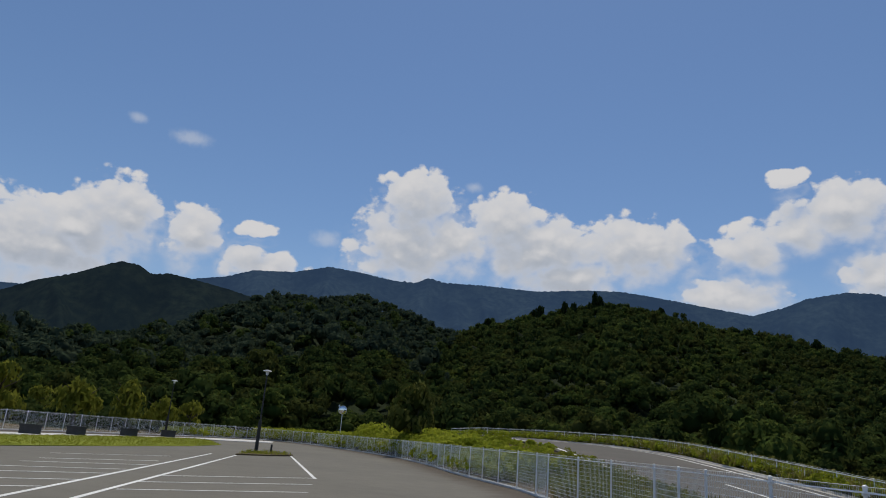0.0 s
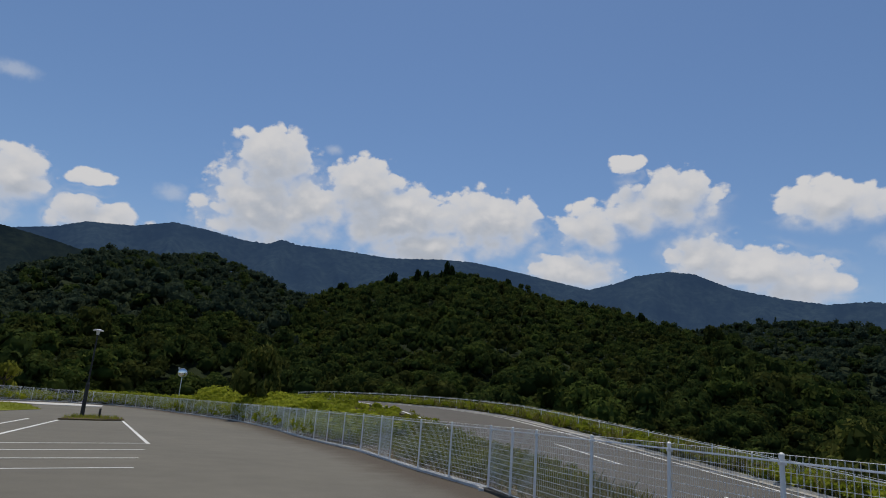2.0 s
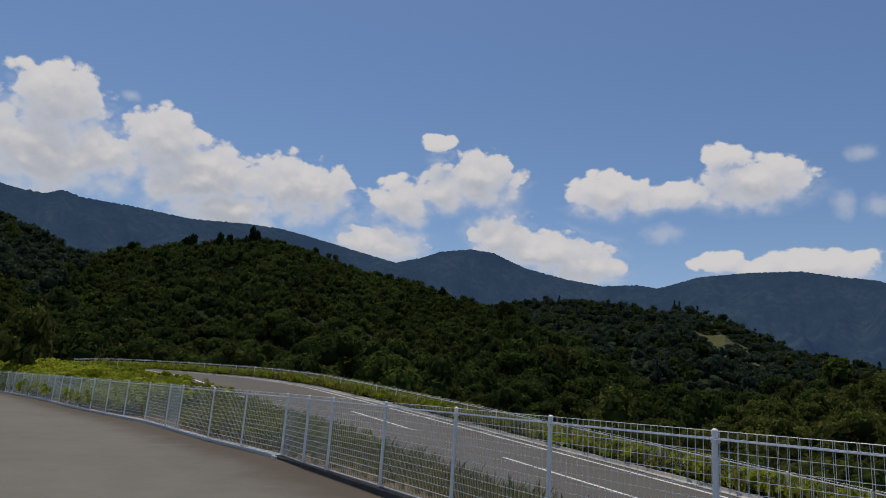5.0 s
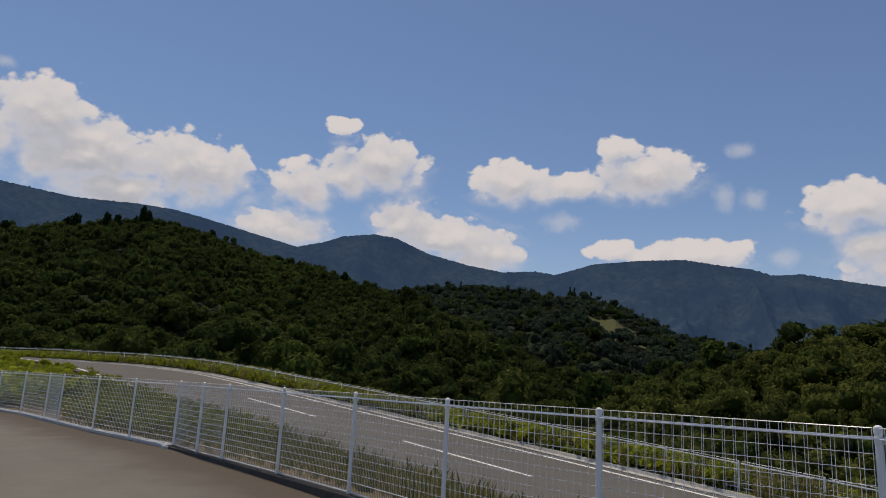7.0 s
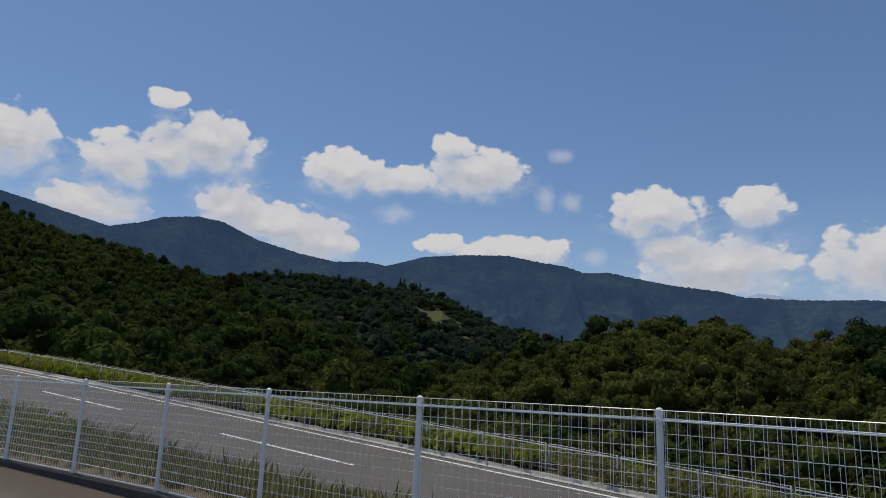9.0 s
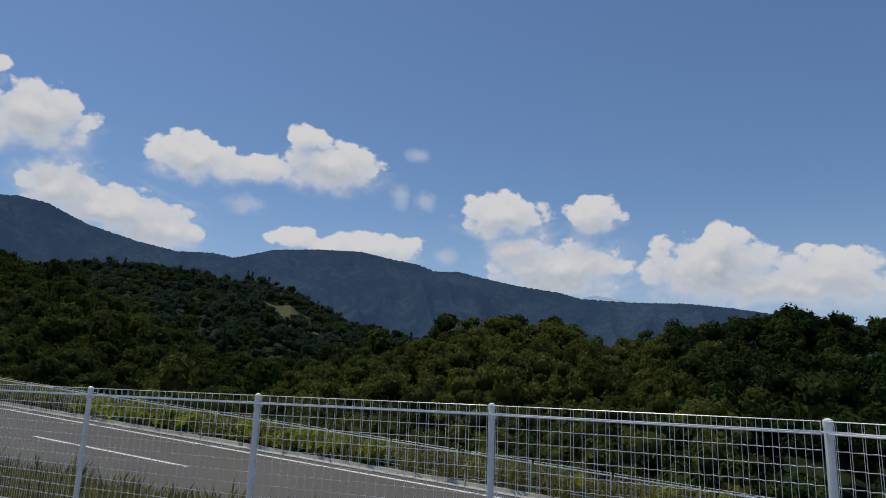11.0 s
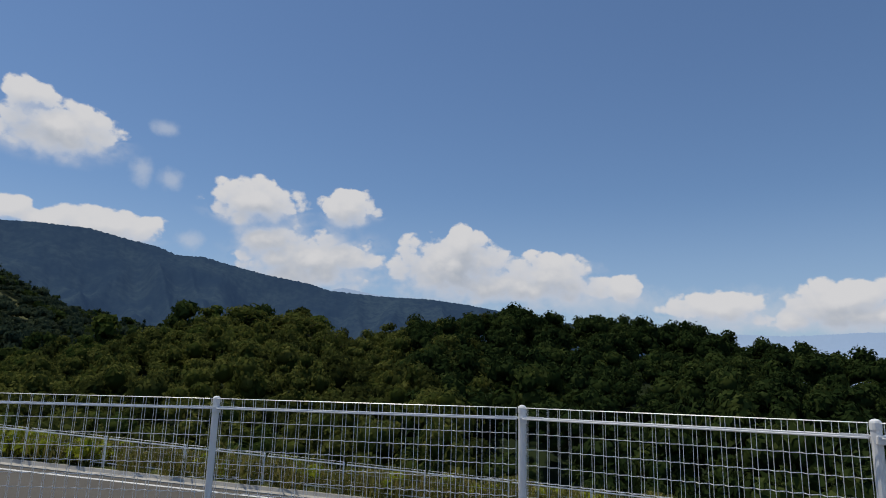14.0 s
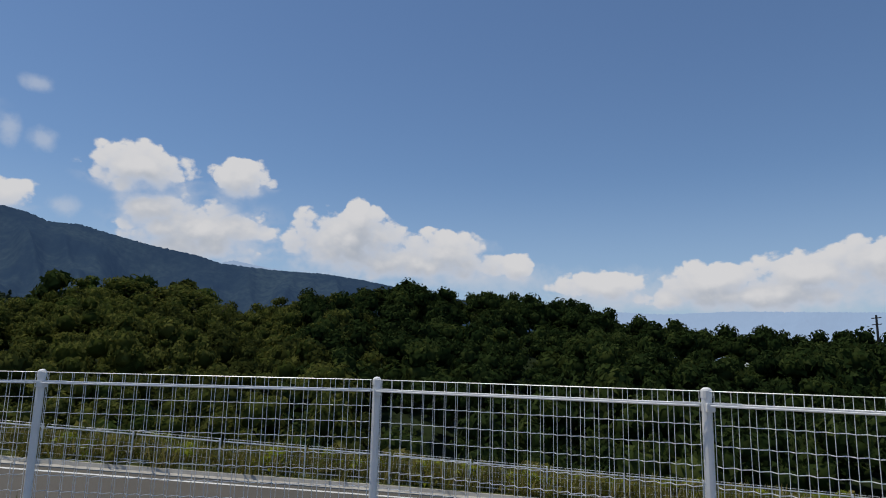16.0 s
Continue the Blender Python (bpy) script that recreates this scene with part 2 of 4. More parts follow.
TURF_DULL = rough_material("rough_verge", (0.05, 0.062, 0.018), (0.1, 0.11, 0.035), 1.5, 1.0, 0.7, 9, 0, 0.3)
MEADOW = rough_material("clearing_grass", (0.055, 0.062, 0.022), (0.1, 0.098, 0.04), 0.2, 1.0, 0.6, 9, 0, 0.05)
# blue base colours and a faint glow carry the distance haze
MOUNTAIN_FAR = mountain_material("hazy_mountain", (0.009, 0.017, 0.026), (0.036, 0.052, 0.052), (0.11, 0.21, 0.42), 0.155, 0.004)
MOUNTAIN_LEFT = mountain_material("hazy_wooded_mountain", (0.003, 0.007, 0.007), (0.02, 0.027, 0.017), (0.1, 0.17, 0.27), 0.055, 0.008)
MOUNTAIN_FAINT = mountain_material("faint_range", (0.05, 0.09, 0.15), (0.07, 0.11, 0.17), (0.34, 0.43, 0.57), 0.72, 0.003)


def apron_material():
    """The car park's asphalt, turning darker and browner towards the kerb."""
    m, g, b = material("apron_asphalt")
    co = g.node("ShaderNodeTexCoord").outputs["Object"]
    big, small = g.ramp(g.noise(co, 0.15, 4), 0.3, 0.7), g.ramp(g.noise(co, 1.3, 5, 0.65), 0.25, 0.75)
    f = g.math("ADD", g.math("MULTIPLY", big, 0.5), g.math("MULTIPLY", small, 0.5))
    plain = g.mix(f, rgb((0.105, 0.096, 0.076)), rgb((0.15, 0.138, 0.11)))
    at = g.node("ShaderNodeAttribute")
    at.attribute_name = "kerb_tint"
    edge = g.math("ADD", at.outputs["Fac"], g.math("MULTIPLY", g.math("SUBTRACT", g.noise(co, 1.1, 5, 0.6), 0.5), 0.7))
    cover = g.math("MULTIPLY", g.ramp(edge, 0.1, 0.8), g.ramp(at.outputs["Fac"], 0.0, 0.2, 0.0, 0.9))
    m.node_tree.links.new(g.mix(cover, plain, rgb((0.06, 0.042, 0.026))), b.inputs["Base Color"])
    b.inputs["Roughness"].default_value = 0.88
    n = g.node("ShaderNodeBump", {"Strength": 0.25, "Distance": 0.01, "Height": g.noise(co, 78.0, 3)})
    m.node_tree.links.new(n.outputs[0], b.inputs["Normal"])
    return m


APRON_ASPHALT = apron_material()

# ---------------------------------------------------------------- mesh helpers
rng = np.random.default_rng(7)


def mesh_object(name, verts, faces, mat, parent=None, label="", smooth=False):
    me = bpy.data.meshes.new(name)
    me.from_pydata(verts if isinstance(verts, list) else verts.tolist(), [], faces if isinstance(faces, list) else faces.tolist())
    me.materials.append(mat)
    if smooth:
        me.polygons.foreach_set("use_smooth", [True] * len(me.polygons))
    ob = new(name, me)
    if parent is not None:
        ob.parent = parent
    return tagged(ob, label)


def part(name, bm, mat, parent=None, label="", smooth=False):
    me = bpy.data.meshes.new(name)
    bm.to_mesh(me)
    bm.free()
    me.materials.append(mat)
    if smooth:
        me.polygons.foreach_set("use_smooth", [True] * len(me.polygons))
    ob = new(name, me)
    if parent is not None:
        ob.parent = parent
    return tagged(ob, label)


def shared(name, source, parent, m):
    """Another piece on the same mesh."""
    ob = new(name, source.data)
    ob.parent = parent
    ob.matrix_basis = m
    return ob


def box(bm, x0, x1, y0, y1, z0, z1, bevel=0.0):
    vs = bmesh.ops.create_cube(bm, size=1.0, matrix=Matrix.LocRotScale(((x0 + x1) / 2, (y0 + y1) / 2, (z0 + z1) / 2), None, (x1 - x0, y1 - y0, z1 - z0)))["verts"]
    if bevel:
        bmesh.ops.bevel(bm, geom=list({e for v in vs for e in v.link_edges}), offset=bevel, segments=2, affect="EDGES")


def rod(bm, a, b, ra, rb=None, n=8):
    a, b = Vector(a), Vector(b)
    q = (b - a).to_track_quat("Z", "Y")
    bmesh.ops.create_cone(bm, cap_ends=True, segments=n, radius1=ra, radius2=ra if rb is None else rb, depth=(b - a).length,
                          matrix=Matrix.LocRotScale((a + b) / 2, q, None))


def dome(bm, at, r, squash=1.0, n=10):
    bmesh.ops.create_uvsphere(bm, u_segments=n, v_segments=6, radius=r, matrix=Matrix.LocRotScale(at, None, (1, 1, squash)))


def fine_line(pts, step):
    """A polyline of n columns, resampled at even steps through a smooth curve."""
    p = np.array(pts, float)
    s = np.r_[0, np.cumsum(np.linalg.norm(np.diff(p[:, :2], axis=0), axis=1))]
    q = np.arange(0, s[-1], 0.25)
    d = np.stack([np.interp(q, s, p[:, k]) for k in range(p.shape[1])], 1)
    for _ in range(3):
        k = np.ones(9) / 9
        d = np.stack([np.convolve(np.pad(d[:, j], 4, mode="reflect", reflect_type="odd"), k, "valid") for j in range(d.shape[1])], 1)
    s = np.r_[0, np.cumsum(np.linalg.norm(np.diff(d[:, :2], axis=0), axis=1))]
    q = np.arange(0, s[-1], step)
    return np.stack([np.interp(q, s, d[:, k]) for k in range(d.shape[1])], 1)


def side_of(line):
    """Unit normals, to the right of the way along the line."""
    t = np.gradient(line[:, :2], axis=0)
    t /= np.linalg.norm(t, axis=1)[:, None]
    return np.stack([t[:, 1], -t[:, 0]], 1)


def ribbon(name, line, offs, mat, parent=None, label=""):
    """A band along a line (x, y, z). offs: (offset to the right, rise) across it."""
    n = side_of(line)
    v = np.stack([np.c_[line[:, :2] + n * o, line[:, 2] + h] for o, h in offs], 1)
    k, rows = len(offs), len(line)
    f = [(i * k + j, i * k + j + 1, (i + 1) * k + j + 1, (i + 1) * k + j) for i in range(rows - 1) for j in range(k - 1)]
    return mesh_object(name, v.reshape(-1, 3), f, mat, parent, label)


# ---------------------------------------------------------------- the plan
EYE = 1.33
LOT = -0.15
# lot-side fence posts, from the near bend to the far corner and round the car park
FENCE_POSTS = [(-1.2, -5.6), (0.6, -4.7), (2.1, -3.5), (3.34, -2.02), (4.37, -0.47), (4.7, 1.62), (4.59, 3.67), (4.51, 5.63), (4.53, 7.59), (4.44, 9.56), (4.31, 11.52), (4.23, 12.6),
               (4.21, 13.97), (3.85, 15.99), (3.49, 18.0), (3.16, 20.87), (3.0, 22.2), (2.69, 24.87)]
FENCE_FAR = [(2.69, 24.87), (1.6, 29.0), (0.54, 33.9), (-0.7, 41.7), (-3.3, 52.0), (-6.6, 60.0), (-10.2, 68.0), (-14.0, 75.5), (-18.5, 80.5), (-22.5, 79.0), (-24.5, 72.0), (-25.8, 62.0), (-26.8, 52.0), (-27.6, 42.0), (-28.4, 32.0), (-29.5, 18.0)]
# the road's middle, downhill
ROAD_LINE = fine_line([(-9.5, 85, 0.6), (-4.5, 73, 1.85), (-0.5, 64, 2.1), (4.2, 54.5, 2.05), (7.6, 46.5, 1.9), (9.3, 40, 1.6), (10.1, 34, 1.13), (10.79, 27.33, 0.6), (11.5, 20, 0.0), (12.1, 12.44, -0.6), (12.75, 5, -1.2), (13.2, 0, -1.6),
                       (13.6, -8, -2.25), (13.4, -20, -3.2), (11.5, -35, -4.4), (7, -50, -5.6)], 1.0)
HALF = 3.35


def lot_edge():
    return np.array(list(FENCE_POSTS) + list(FENCE_FAR[1:]), float)


def inside(px, py, poly):
    c = np.zeros(px.shape, bool)
    j = len(poly) - 1
    for i in range(len(poly)):
        (xi, yi), (xj, yj) = poly[i], poly[j]
        c ^= ((yi > py) != (yj > py)) & (px < (xj - xi) * (py - yi) / (yj - yi + 1e-12) + xi)
        j = i
    return c


LOT_POLY = [*map(tuple, lot_edge()), (-60, 10), (-60, -40), (-6, -40), (-4, -12)]


def near_line(px, py, line):
    """Distance to a line, its height there, and the side (+ right)."""
    best, z, sd = np.full(px.shape, 1e9), np.zeros(px.shape), np.zeros(px.shape)
    n = side_of(line)
    for i in range(len(line)):
        dx, dy = px - line[i, 0], py - line[i, 1]
        d = dx * dx + dy * dy
        m = d < best
        best = np.where(m, d, best)
        z = np.where(m, line[i, 2], z)
        sd = np.where(m, dx * n[i, 0] + dy * n[i, 1], sd)
    return np.sqrt(best), z, sd


# wooded hills: bearings and ridge heights in degrees over the eye, distance of foot and ridge, height of the trees on them
HILLS = {
    "left": ([-60, -45, -34, -27, -21.7, -18.9, -16.9, -14.6, -11.8, -8, -5.5, -2.9, -0.4, 4, 12], [5.0, 5.2, 5.5, 6.2, 7.5, 9.1, 10.3, 10.9, 11.0, 11.6, 11.2, 10.0, 9.2, 7, 3], 95, 400, 7.6),
    "middle": ([-16, -7.4, -0.9, 2.4, 6.3, 10.1, 12.2, 14.3, 16.5, 20.9, 24.2, 28.4, 32.9, 36, 40.4, 45.2, 50], [2.0, 6.4, 8.7, 10.0, 11.1, 11.6, 12.2, 12.5, 12.0, 10.8, 10.3, 9.3, 8.1, 6.9, 4.9, 2.3, -2], 70, 270, 5.9),
    "back": ([24, 28, 32.5, 35.8, 39.2, 42.6, 45.5, 48.4, 51.2, 53.4, 56, 59.4, 66, 74], [5.5, 7.2, 8.3, 9.0, 9.3, 9.2, 8.7, 8.8, 8.3, 7.2, 5.9, 5.0, 4.0, 2], 260, 520, 10.0),
    "right": ([38, 44, 50.4, 55.3, 59.1, 61.7, 64.4, 67.1, 69, 70.9, 73.8, 76.3, 80.6, 84.4, 87.7, 92.2, 97, 99.5, 103.4, 108, 112.6, 118.9, 122, 127.9, 140, 160], [-4, -2, 0.3, 3.1, 4.0, 4.5, 5.1, 6.2, 6.4, 6.0, 6.2, 5.1, 5.6, 6.2, 6.9, 7.3, 6.6, 6.6, 6.1, 5.4, 4.3, 3.7, 3.4, 3.2, 3, 3], 42, 118, 6.2),
}


# height of the spurs on each hill, degrees between them, a turn
SPURS = {"left": (5.0, 11.0, 0.4), "middle": (2.2, 10.0, 1.3), "back": (2.5, 8.0, 2.1), "right": (0.8, 9.0, 0.9)}


def hill_height(key, az, r):
    bearing, height, foot, ridge, tree = HILLS[key]
    e = np.interp(az, bearing, height, left=-8, right=-8)
    top = EYE + ridge * np.tan(np.radians(e)) - tree
    s = np.clip((r - foot) / (ridge - foot), 0, 1)
    base = np.minimum(top, -7.0 if key in ("right", "middle") else 0.0)
    z = base + (top - base) * s ** 0.9
    # spurs run down from the ridge, with gullies between them
    reach, width, turn = SPURS[key]
    way = az / width + 0.5 * np.sin(r / (ridge * 0.16) + turn) + 0.35 * np.sin(az * 0.9 + turn * 2)
    z = z + reach * (1 - 2 * np.abs(np.sin(way * math.pi))) * np.clip(s * (0.92 - s) * 4.6, 0, 1) * np.clip((top - base) / 20, 0, 1)
    return np.where(r > ridge, top - (r - ridge) * 0.45, np.where(r < foot, -99.0, z))


def ground_height(x, y, bed=False):
    """The lie of the land. bed: sunk where kerbs, verges and the road lie on it."""
    r, az = np.hypot(x, y), np.degrees(np.arctan2(x, y))
    d, zr, sd = near_line(x, y, ROAD_LINE)
    lot = inside(x, y, LOT_POLY)
    fd, _, _ = near_line(x, y, np.c_[EDGE, np.zeros(len(EDGE))])
    east = ~lot & (sd > 0)
    t = fd / (fd + np.maximum(d - 3.6, 0) + 1e-6)
    bank = 0.02 + (zr - 0.03) * t ** 1.25
    # over the road's shoulder the land drops into the valley
    drop = np.clip((d - 5.6) / 26, 0, 1)
    out = np.where(sd > 0, bank, zr + 0.10 - 0.16 * (d < 4.2))
    valley = np.where(az < 25, -1.5, -7.0 - 2 * np.clip((az - 25) / 40, 0, 1))
    z = np.where((sd < 0), (zr + 0.10) * (1 - drop) + valley * drop, out)
    z = np.where(d < 3.86, zr - 0.10, z)
    z = np.where((x < -8) & ~lot & (d > 4.0) & (sd > 0), np.minimum(z, 0.05 + 0.06 * fd), z)
    for k in HILLS:
        h = hill_height(k, az, r)
        z = np.where(~lot & (d > 6) & (r > HILLS[k][2]), np.maximum(z, h), z)
    if bed:
        z = np.where((d < HALF + 2.2) & ~lot, np.minimum(z, zr - 0.35), z)
        z = np.where((fd < 1.8) & (r < 95), np.minimum(z, LOT - 0.25), z)
    return np.where(lot, LOT - 0.25, z)


EDGE = fine_line(np.c_[lot_edge()], 0.5)[:, :2]


def make_ground():
    rs = np.r_[np.arange(0.5, 30, 1.0), np.arange(30, 80, 2.0), np.geomspace(80, 700, 50), [900, 1300, 2000, 3000, 4600]]
    azs = np.r_[np.arange(-60, 136, 1.5), np.arange(136, 300, 4.0)]
    A, Rr = np.meshgrid(np.radians(azs), rs, indexing="ij")
    x, y = Rr * np.sin(A), Rr * np.cos(A)
    z = ground_height(x.ravel(), y.ravel(), True).reshape(x.shape)
    z = np.where(Rr > 700, np.minimum(z, 0.0), z)
    na, nr = x.shape
    v = np.c_[x.ravel(), y.ravel(), z.ravel()]
    i, j = np.meshgrid(np.arange(na), np.arange(nr - 1), indexing="ij")
    i2 = (i + 1) % na
    f = np.stack([i * nr + j, i2 * nr + j, i2 * nr + j + 1, i * nr + j + 1], -1).reshape(-1, 4)
    v = np.r_[v, [[0, 0, LOT - 0.25]]]
    caps = [(len(v) - 1, int(((k + 1) % na) * nr), int(k * nr)) for k in range(na)]
    ob = mesh_object("ground", v, f.tolist() + caps, EARTH)
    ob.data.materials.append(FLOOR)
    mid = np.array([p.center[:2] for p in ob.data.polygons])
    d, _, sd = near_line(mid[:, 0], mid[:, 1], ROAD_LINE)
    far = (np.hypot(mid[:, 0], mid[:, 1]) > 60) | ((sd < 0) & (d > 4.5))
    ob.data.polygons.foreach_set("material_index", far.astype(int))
    tagged(ob, "earth bank and woodland floor falling into a valley", "ground", kind="structure")


make_ground()


def ridge_sheet(name, bearings, heights, near, far, mat, label, rough, seed):
    """A wooded mountain: spurs and gullies climb from its foot to its ridge."""
    a = np.arange(bearings[0], bearings[-1], 0.11)
    top = np.interp(a, bearings, heights)
    rows = np.linspace(0, 1, 40)
    vs = []
    for i, az in enumerate(a):
        for s in rows:
            r = near + (far - near) * s
            spur = noise.fractal(Vector((az * 0.16 + seed, s * 1.6, seed)), 0.9, 2.1, 5)
            gully = abs(noise.noise(Vector((az * 0.35 + s * 1.3, s * 0.8, seed + 5))))
            fold = abs(noise.noise(Vector((az * 0.22 - s * 0.9, s * 0.6, seed + 11))))
            e = top[i] * (0.18 + 0.82 * s ** 0.85) + (spur * 0.8 - gully * 1.3 - fold * 2.2) * rough * (1 - s) ** 0.8 * s * 3
            e += 0.07 * noise.noise(Vector((az * 4.0, s * 30, seed))) + 0.07 * abs(noise.noise(Vector((az * 5.0, s * 40, seed)))) + 0.05 * noise.noise(Vector((az * 11.0, s * 60, seed)))
            z = EYE + r * math.tan(radians(e))
            vs.append((r * math.sin(radians(az)), r * math.cos(radians(az)), z))
    n = len(rows)
    f = [(i * n + j, (i + 1) * n + j, (i + 1) * n + j + 1, i * n + j + 1) for i in range(len(a) - 1) for j in range(n - 1)]
    ob = mesh_object(name, vs, f, mat, smooth=True)
    return tagged(ob, label, "mountain", kind="structure")


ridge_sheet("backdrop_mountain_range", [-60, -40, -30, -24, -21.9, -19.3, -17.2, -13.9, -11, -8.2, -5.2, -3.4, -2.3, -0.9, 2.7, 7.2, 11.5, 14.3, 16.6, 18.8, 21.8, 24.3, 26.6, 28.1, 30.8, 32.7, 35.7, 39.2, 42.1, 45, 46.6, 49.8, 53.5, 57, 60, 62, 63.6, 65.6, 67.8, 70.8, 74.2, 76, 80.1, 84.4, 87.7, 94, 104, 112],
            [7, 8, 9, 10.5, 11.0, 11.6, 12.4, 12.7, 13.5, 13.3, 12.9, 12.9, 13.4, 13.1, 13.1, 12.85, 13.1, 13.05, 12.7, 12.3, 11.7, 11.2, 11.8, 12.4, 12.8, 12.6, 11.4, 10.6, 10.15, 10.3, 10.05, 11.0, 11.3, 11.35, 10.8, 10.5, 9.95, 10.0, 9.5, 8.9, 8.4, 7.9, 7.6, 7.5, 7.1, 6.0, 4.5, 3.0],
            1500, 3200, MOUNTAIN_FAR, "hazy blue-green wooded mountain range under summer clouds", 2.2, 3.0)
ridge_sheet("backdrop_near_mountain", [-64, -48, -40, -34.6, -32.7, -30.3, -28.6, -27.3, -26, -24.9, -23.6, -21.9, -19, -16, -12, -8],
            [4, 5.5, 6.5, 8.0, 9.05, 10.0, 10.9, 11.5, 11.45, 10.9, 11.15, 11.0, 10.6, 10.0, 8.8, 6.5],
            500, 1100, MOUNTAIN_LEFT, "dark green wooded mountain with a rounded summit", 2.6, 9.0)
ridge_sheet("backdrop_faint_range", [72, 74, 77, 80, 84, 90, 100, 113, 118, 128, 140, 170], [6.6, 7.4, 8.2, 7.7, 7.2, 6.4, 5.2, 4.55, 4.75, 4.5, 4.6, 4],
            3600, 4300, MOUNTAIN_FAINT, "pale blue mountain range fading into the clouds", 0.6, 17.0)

# ---------------------------------------------------------------- car park and road
def car_park():
    lot = np.array(LOT_POLY)
    ob_v = [(x, y, LOT) for x, y in lot] + [(x, y, LOT - 0.2) for x, y in lot]
    n = len(lot)
    f = [tuple(range(n))[::-1]] + [(i, (i + 1) % n, (i + 1) % n + n, i + n) for i in range(n)]
    bm = bmesh.new()
    vs = [bm.verts.new(v) for v in ob_v]
    for k in f:
        bm.faces.new([vs[i] for i in k])
    bmesh.ops.triangulate(bm, faces=[q for q in bm.faces if len(q.verts) > 4])
    bmesh.ops.recalc_face_normals(bm, faces=bm.faces)
    ob = part("pavement_car_park", bm, ASPHALT)
    return tagged(ob, "worn grey asphalt of an empty car park", "car park", kind="structure")


lot_ob = car_park()


def painted_line(a, b, w, z, parent, name="stall_line"):
    a, b = Vector((*a, 0)), Vector((*b, 0))
    d = (b - a).normalized() * 1.0
    s = Vector((d.y, -d.x, 0)) * (w / 2)
    lo, hi = Vector((0, 0, z + 0.002)), Vector((0, 0, z + 0.006))
    v = [p + h for h in (lo, hi) for p in (a - s, a + s, b + s, b - s)]
    return mesh_object(name, [tuple(p) for p in v], [(4, 5, 6, 7), (0, 1, 5, 4), (1, 2, 6, 5), (2, 3, 7, 6), (3, 0, 4, 7)], PAINT, parent)


STALLS = [((-9.15, 42.34), (-4.09, 23.22)), ((-10.62, 36.32), (-5.93, 9.0)), ((-11.8, 35.95), (-7.0, 9.0)),
          ((-7.67, 19.57), (-4.17, 23.45)), ((-7.27, 17.14), (-3.72, 20.7)), ((-6.83, 15.05), (-3.32, 17.98)), ((-6.45, 12.9), (-2.95, 15.6)),
          ((-14.3, 25.6), (-11.66, 30.2)), ((-12.9, 22.6), (-10.49, 26.1)), ((-12.36, 20.66), (-9.75, 23.48)), ((-11.9, 18.29), (-9.21, 20.77)), ((-11.4, 16.4), (-8.86, 18.83)), ((-10.9, 14.2), (-8.38, 16.49)), ((-10.6, 12.1), (-8.06, 14.44))]
for i, (a, b) in enumerate(STALLS):
    painted_line(a, b, 0.09 if i > 2 else 0.12, LOT, lot_ob)

# kerb under the fence: near wall coloured for stain and shade, a pale kerb beyond
KERB = np.c_[EDGE, np.zeros(len(EDGE))]
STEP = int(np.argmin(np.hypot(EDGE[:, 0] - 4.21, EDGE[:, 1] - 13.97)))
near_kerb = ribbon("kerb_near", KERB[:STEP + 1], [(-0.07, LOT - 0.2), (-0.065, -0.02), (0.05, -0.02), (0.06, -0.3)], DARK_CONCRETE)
tagged(near_kerb, "stained concrete kerb wall below the fence, coloured dark as in shade", "kerb", kind="structure")
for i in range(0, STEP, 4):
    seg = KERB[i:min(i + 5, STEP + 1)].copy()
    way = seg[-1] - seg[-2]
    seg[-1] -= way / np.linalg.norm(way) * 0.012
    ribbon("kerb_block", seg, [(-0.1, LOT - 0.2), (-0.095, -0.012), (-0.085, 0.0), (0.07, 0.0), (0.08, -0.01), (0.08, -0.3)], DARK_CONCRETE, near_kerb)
kerb = ribbon("kerb", KERB[STEP:], [(-0.1, LOT - 0.1), (-0.09, 0.0), (-0.075, 0.012), (0.05, 0.012), (0.06, 0.0), (0.06, -0.3)], PALE_CONCRETE)
tagged(kerb, "weathered pale concrete kerb below the fence", "kerb", kind="structure")
# the kerb's rounded end
bm = bmesh.new()
rod(bm, (KERB[STEP, 0] - 0.06, KERB[STEP, 1] - 0.02, LOT - 0.05), (KERB[STEP, 0] - 0.06, KERB[STEP, 1] - 0.02, -0.004), 0.13, 0.11, 14)
part("kerb_end", bm, PALE_CONCRETE, kerb)


def apron():
    """Asphalt that climbs gently to the pale kerb and runs out beside the kerb wall."""
    n = side_of(KERB)
    offs = (-2.6, -1.7, -0.9, -0.4, -0.09)
    rise = np.interp(np.arange(len(KERB)), [0, STEP - 18, STEP, len(KERB)], [0.006, 0.006, 0.095, 0.095])
    v = np.stack([np.c_[KERB[:, :2] + n * o, LOT + 0.004 + rise * k] for o, k in zip(offs, (0, 0.12, 0.45, 0.75, 1.0))], 1)
    v[:, 0, 2] = LOT - 0.01
    k = len(offs)
    f = [(i * k + j, i * k + j + 1, (i + 1) * k + j + 1, (i + 1) * k + j) for i in range(len(KERB) - 1) for j in range(k - 1)]
    ob = mesh_object("pavement_apron", v.reshape(-1, 3), f, APRON_ASPHALT, smooth=True)
    ob.data.attributes.new("kerb_tint", "FLOAT", "POINT").data.foreach_set("value", np.tile([0.0, 0.2, 0.55, 0.85, 1.0], len(KERB)))
    tagged(ob, "asphalt margin rising to the kerb, darker and browner beside it", "pavement", kind="structure")


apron()


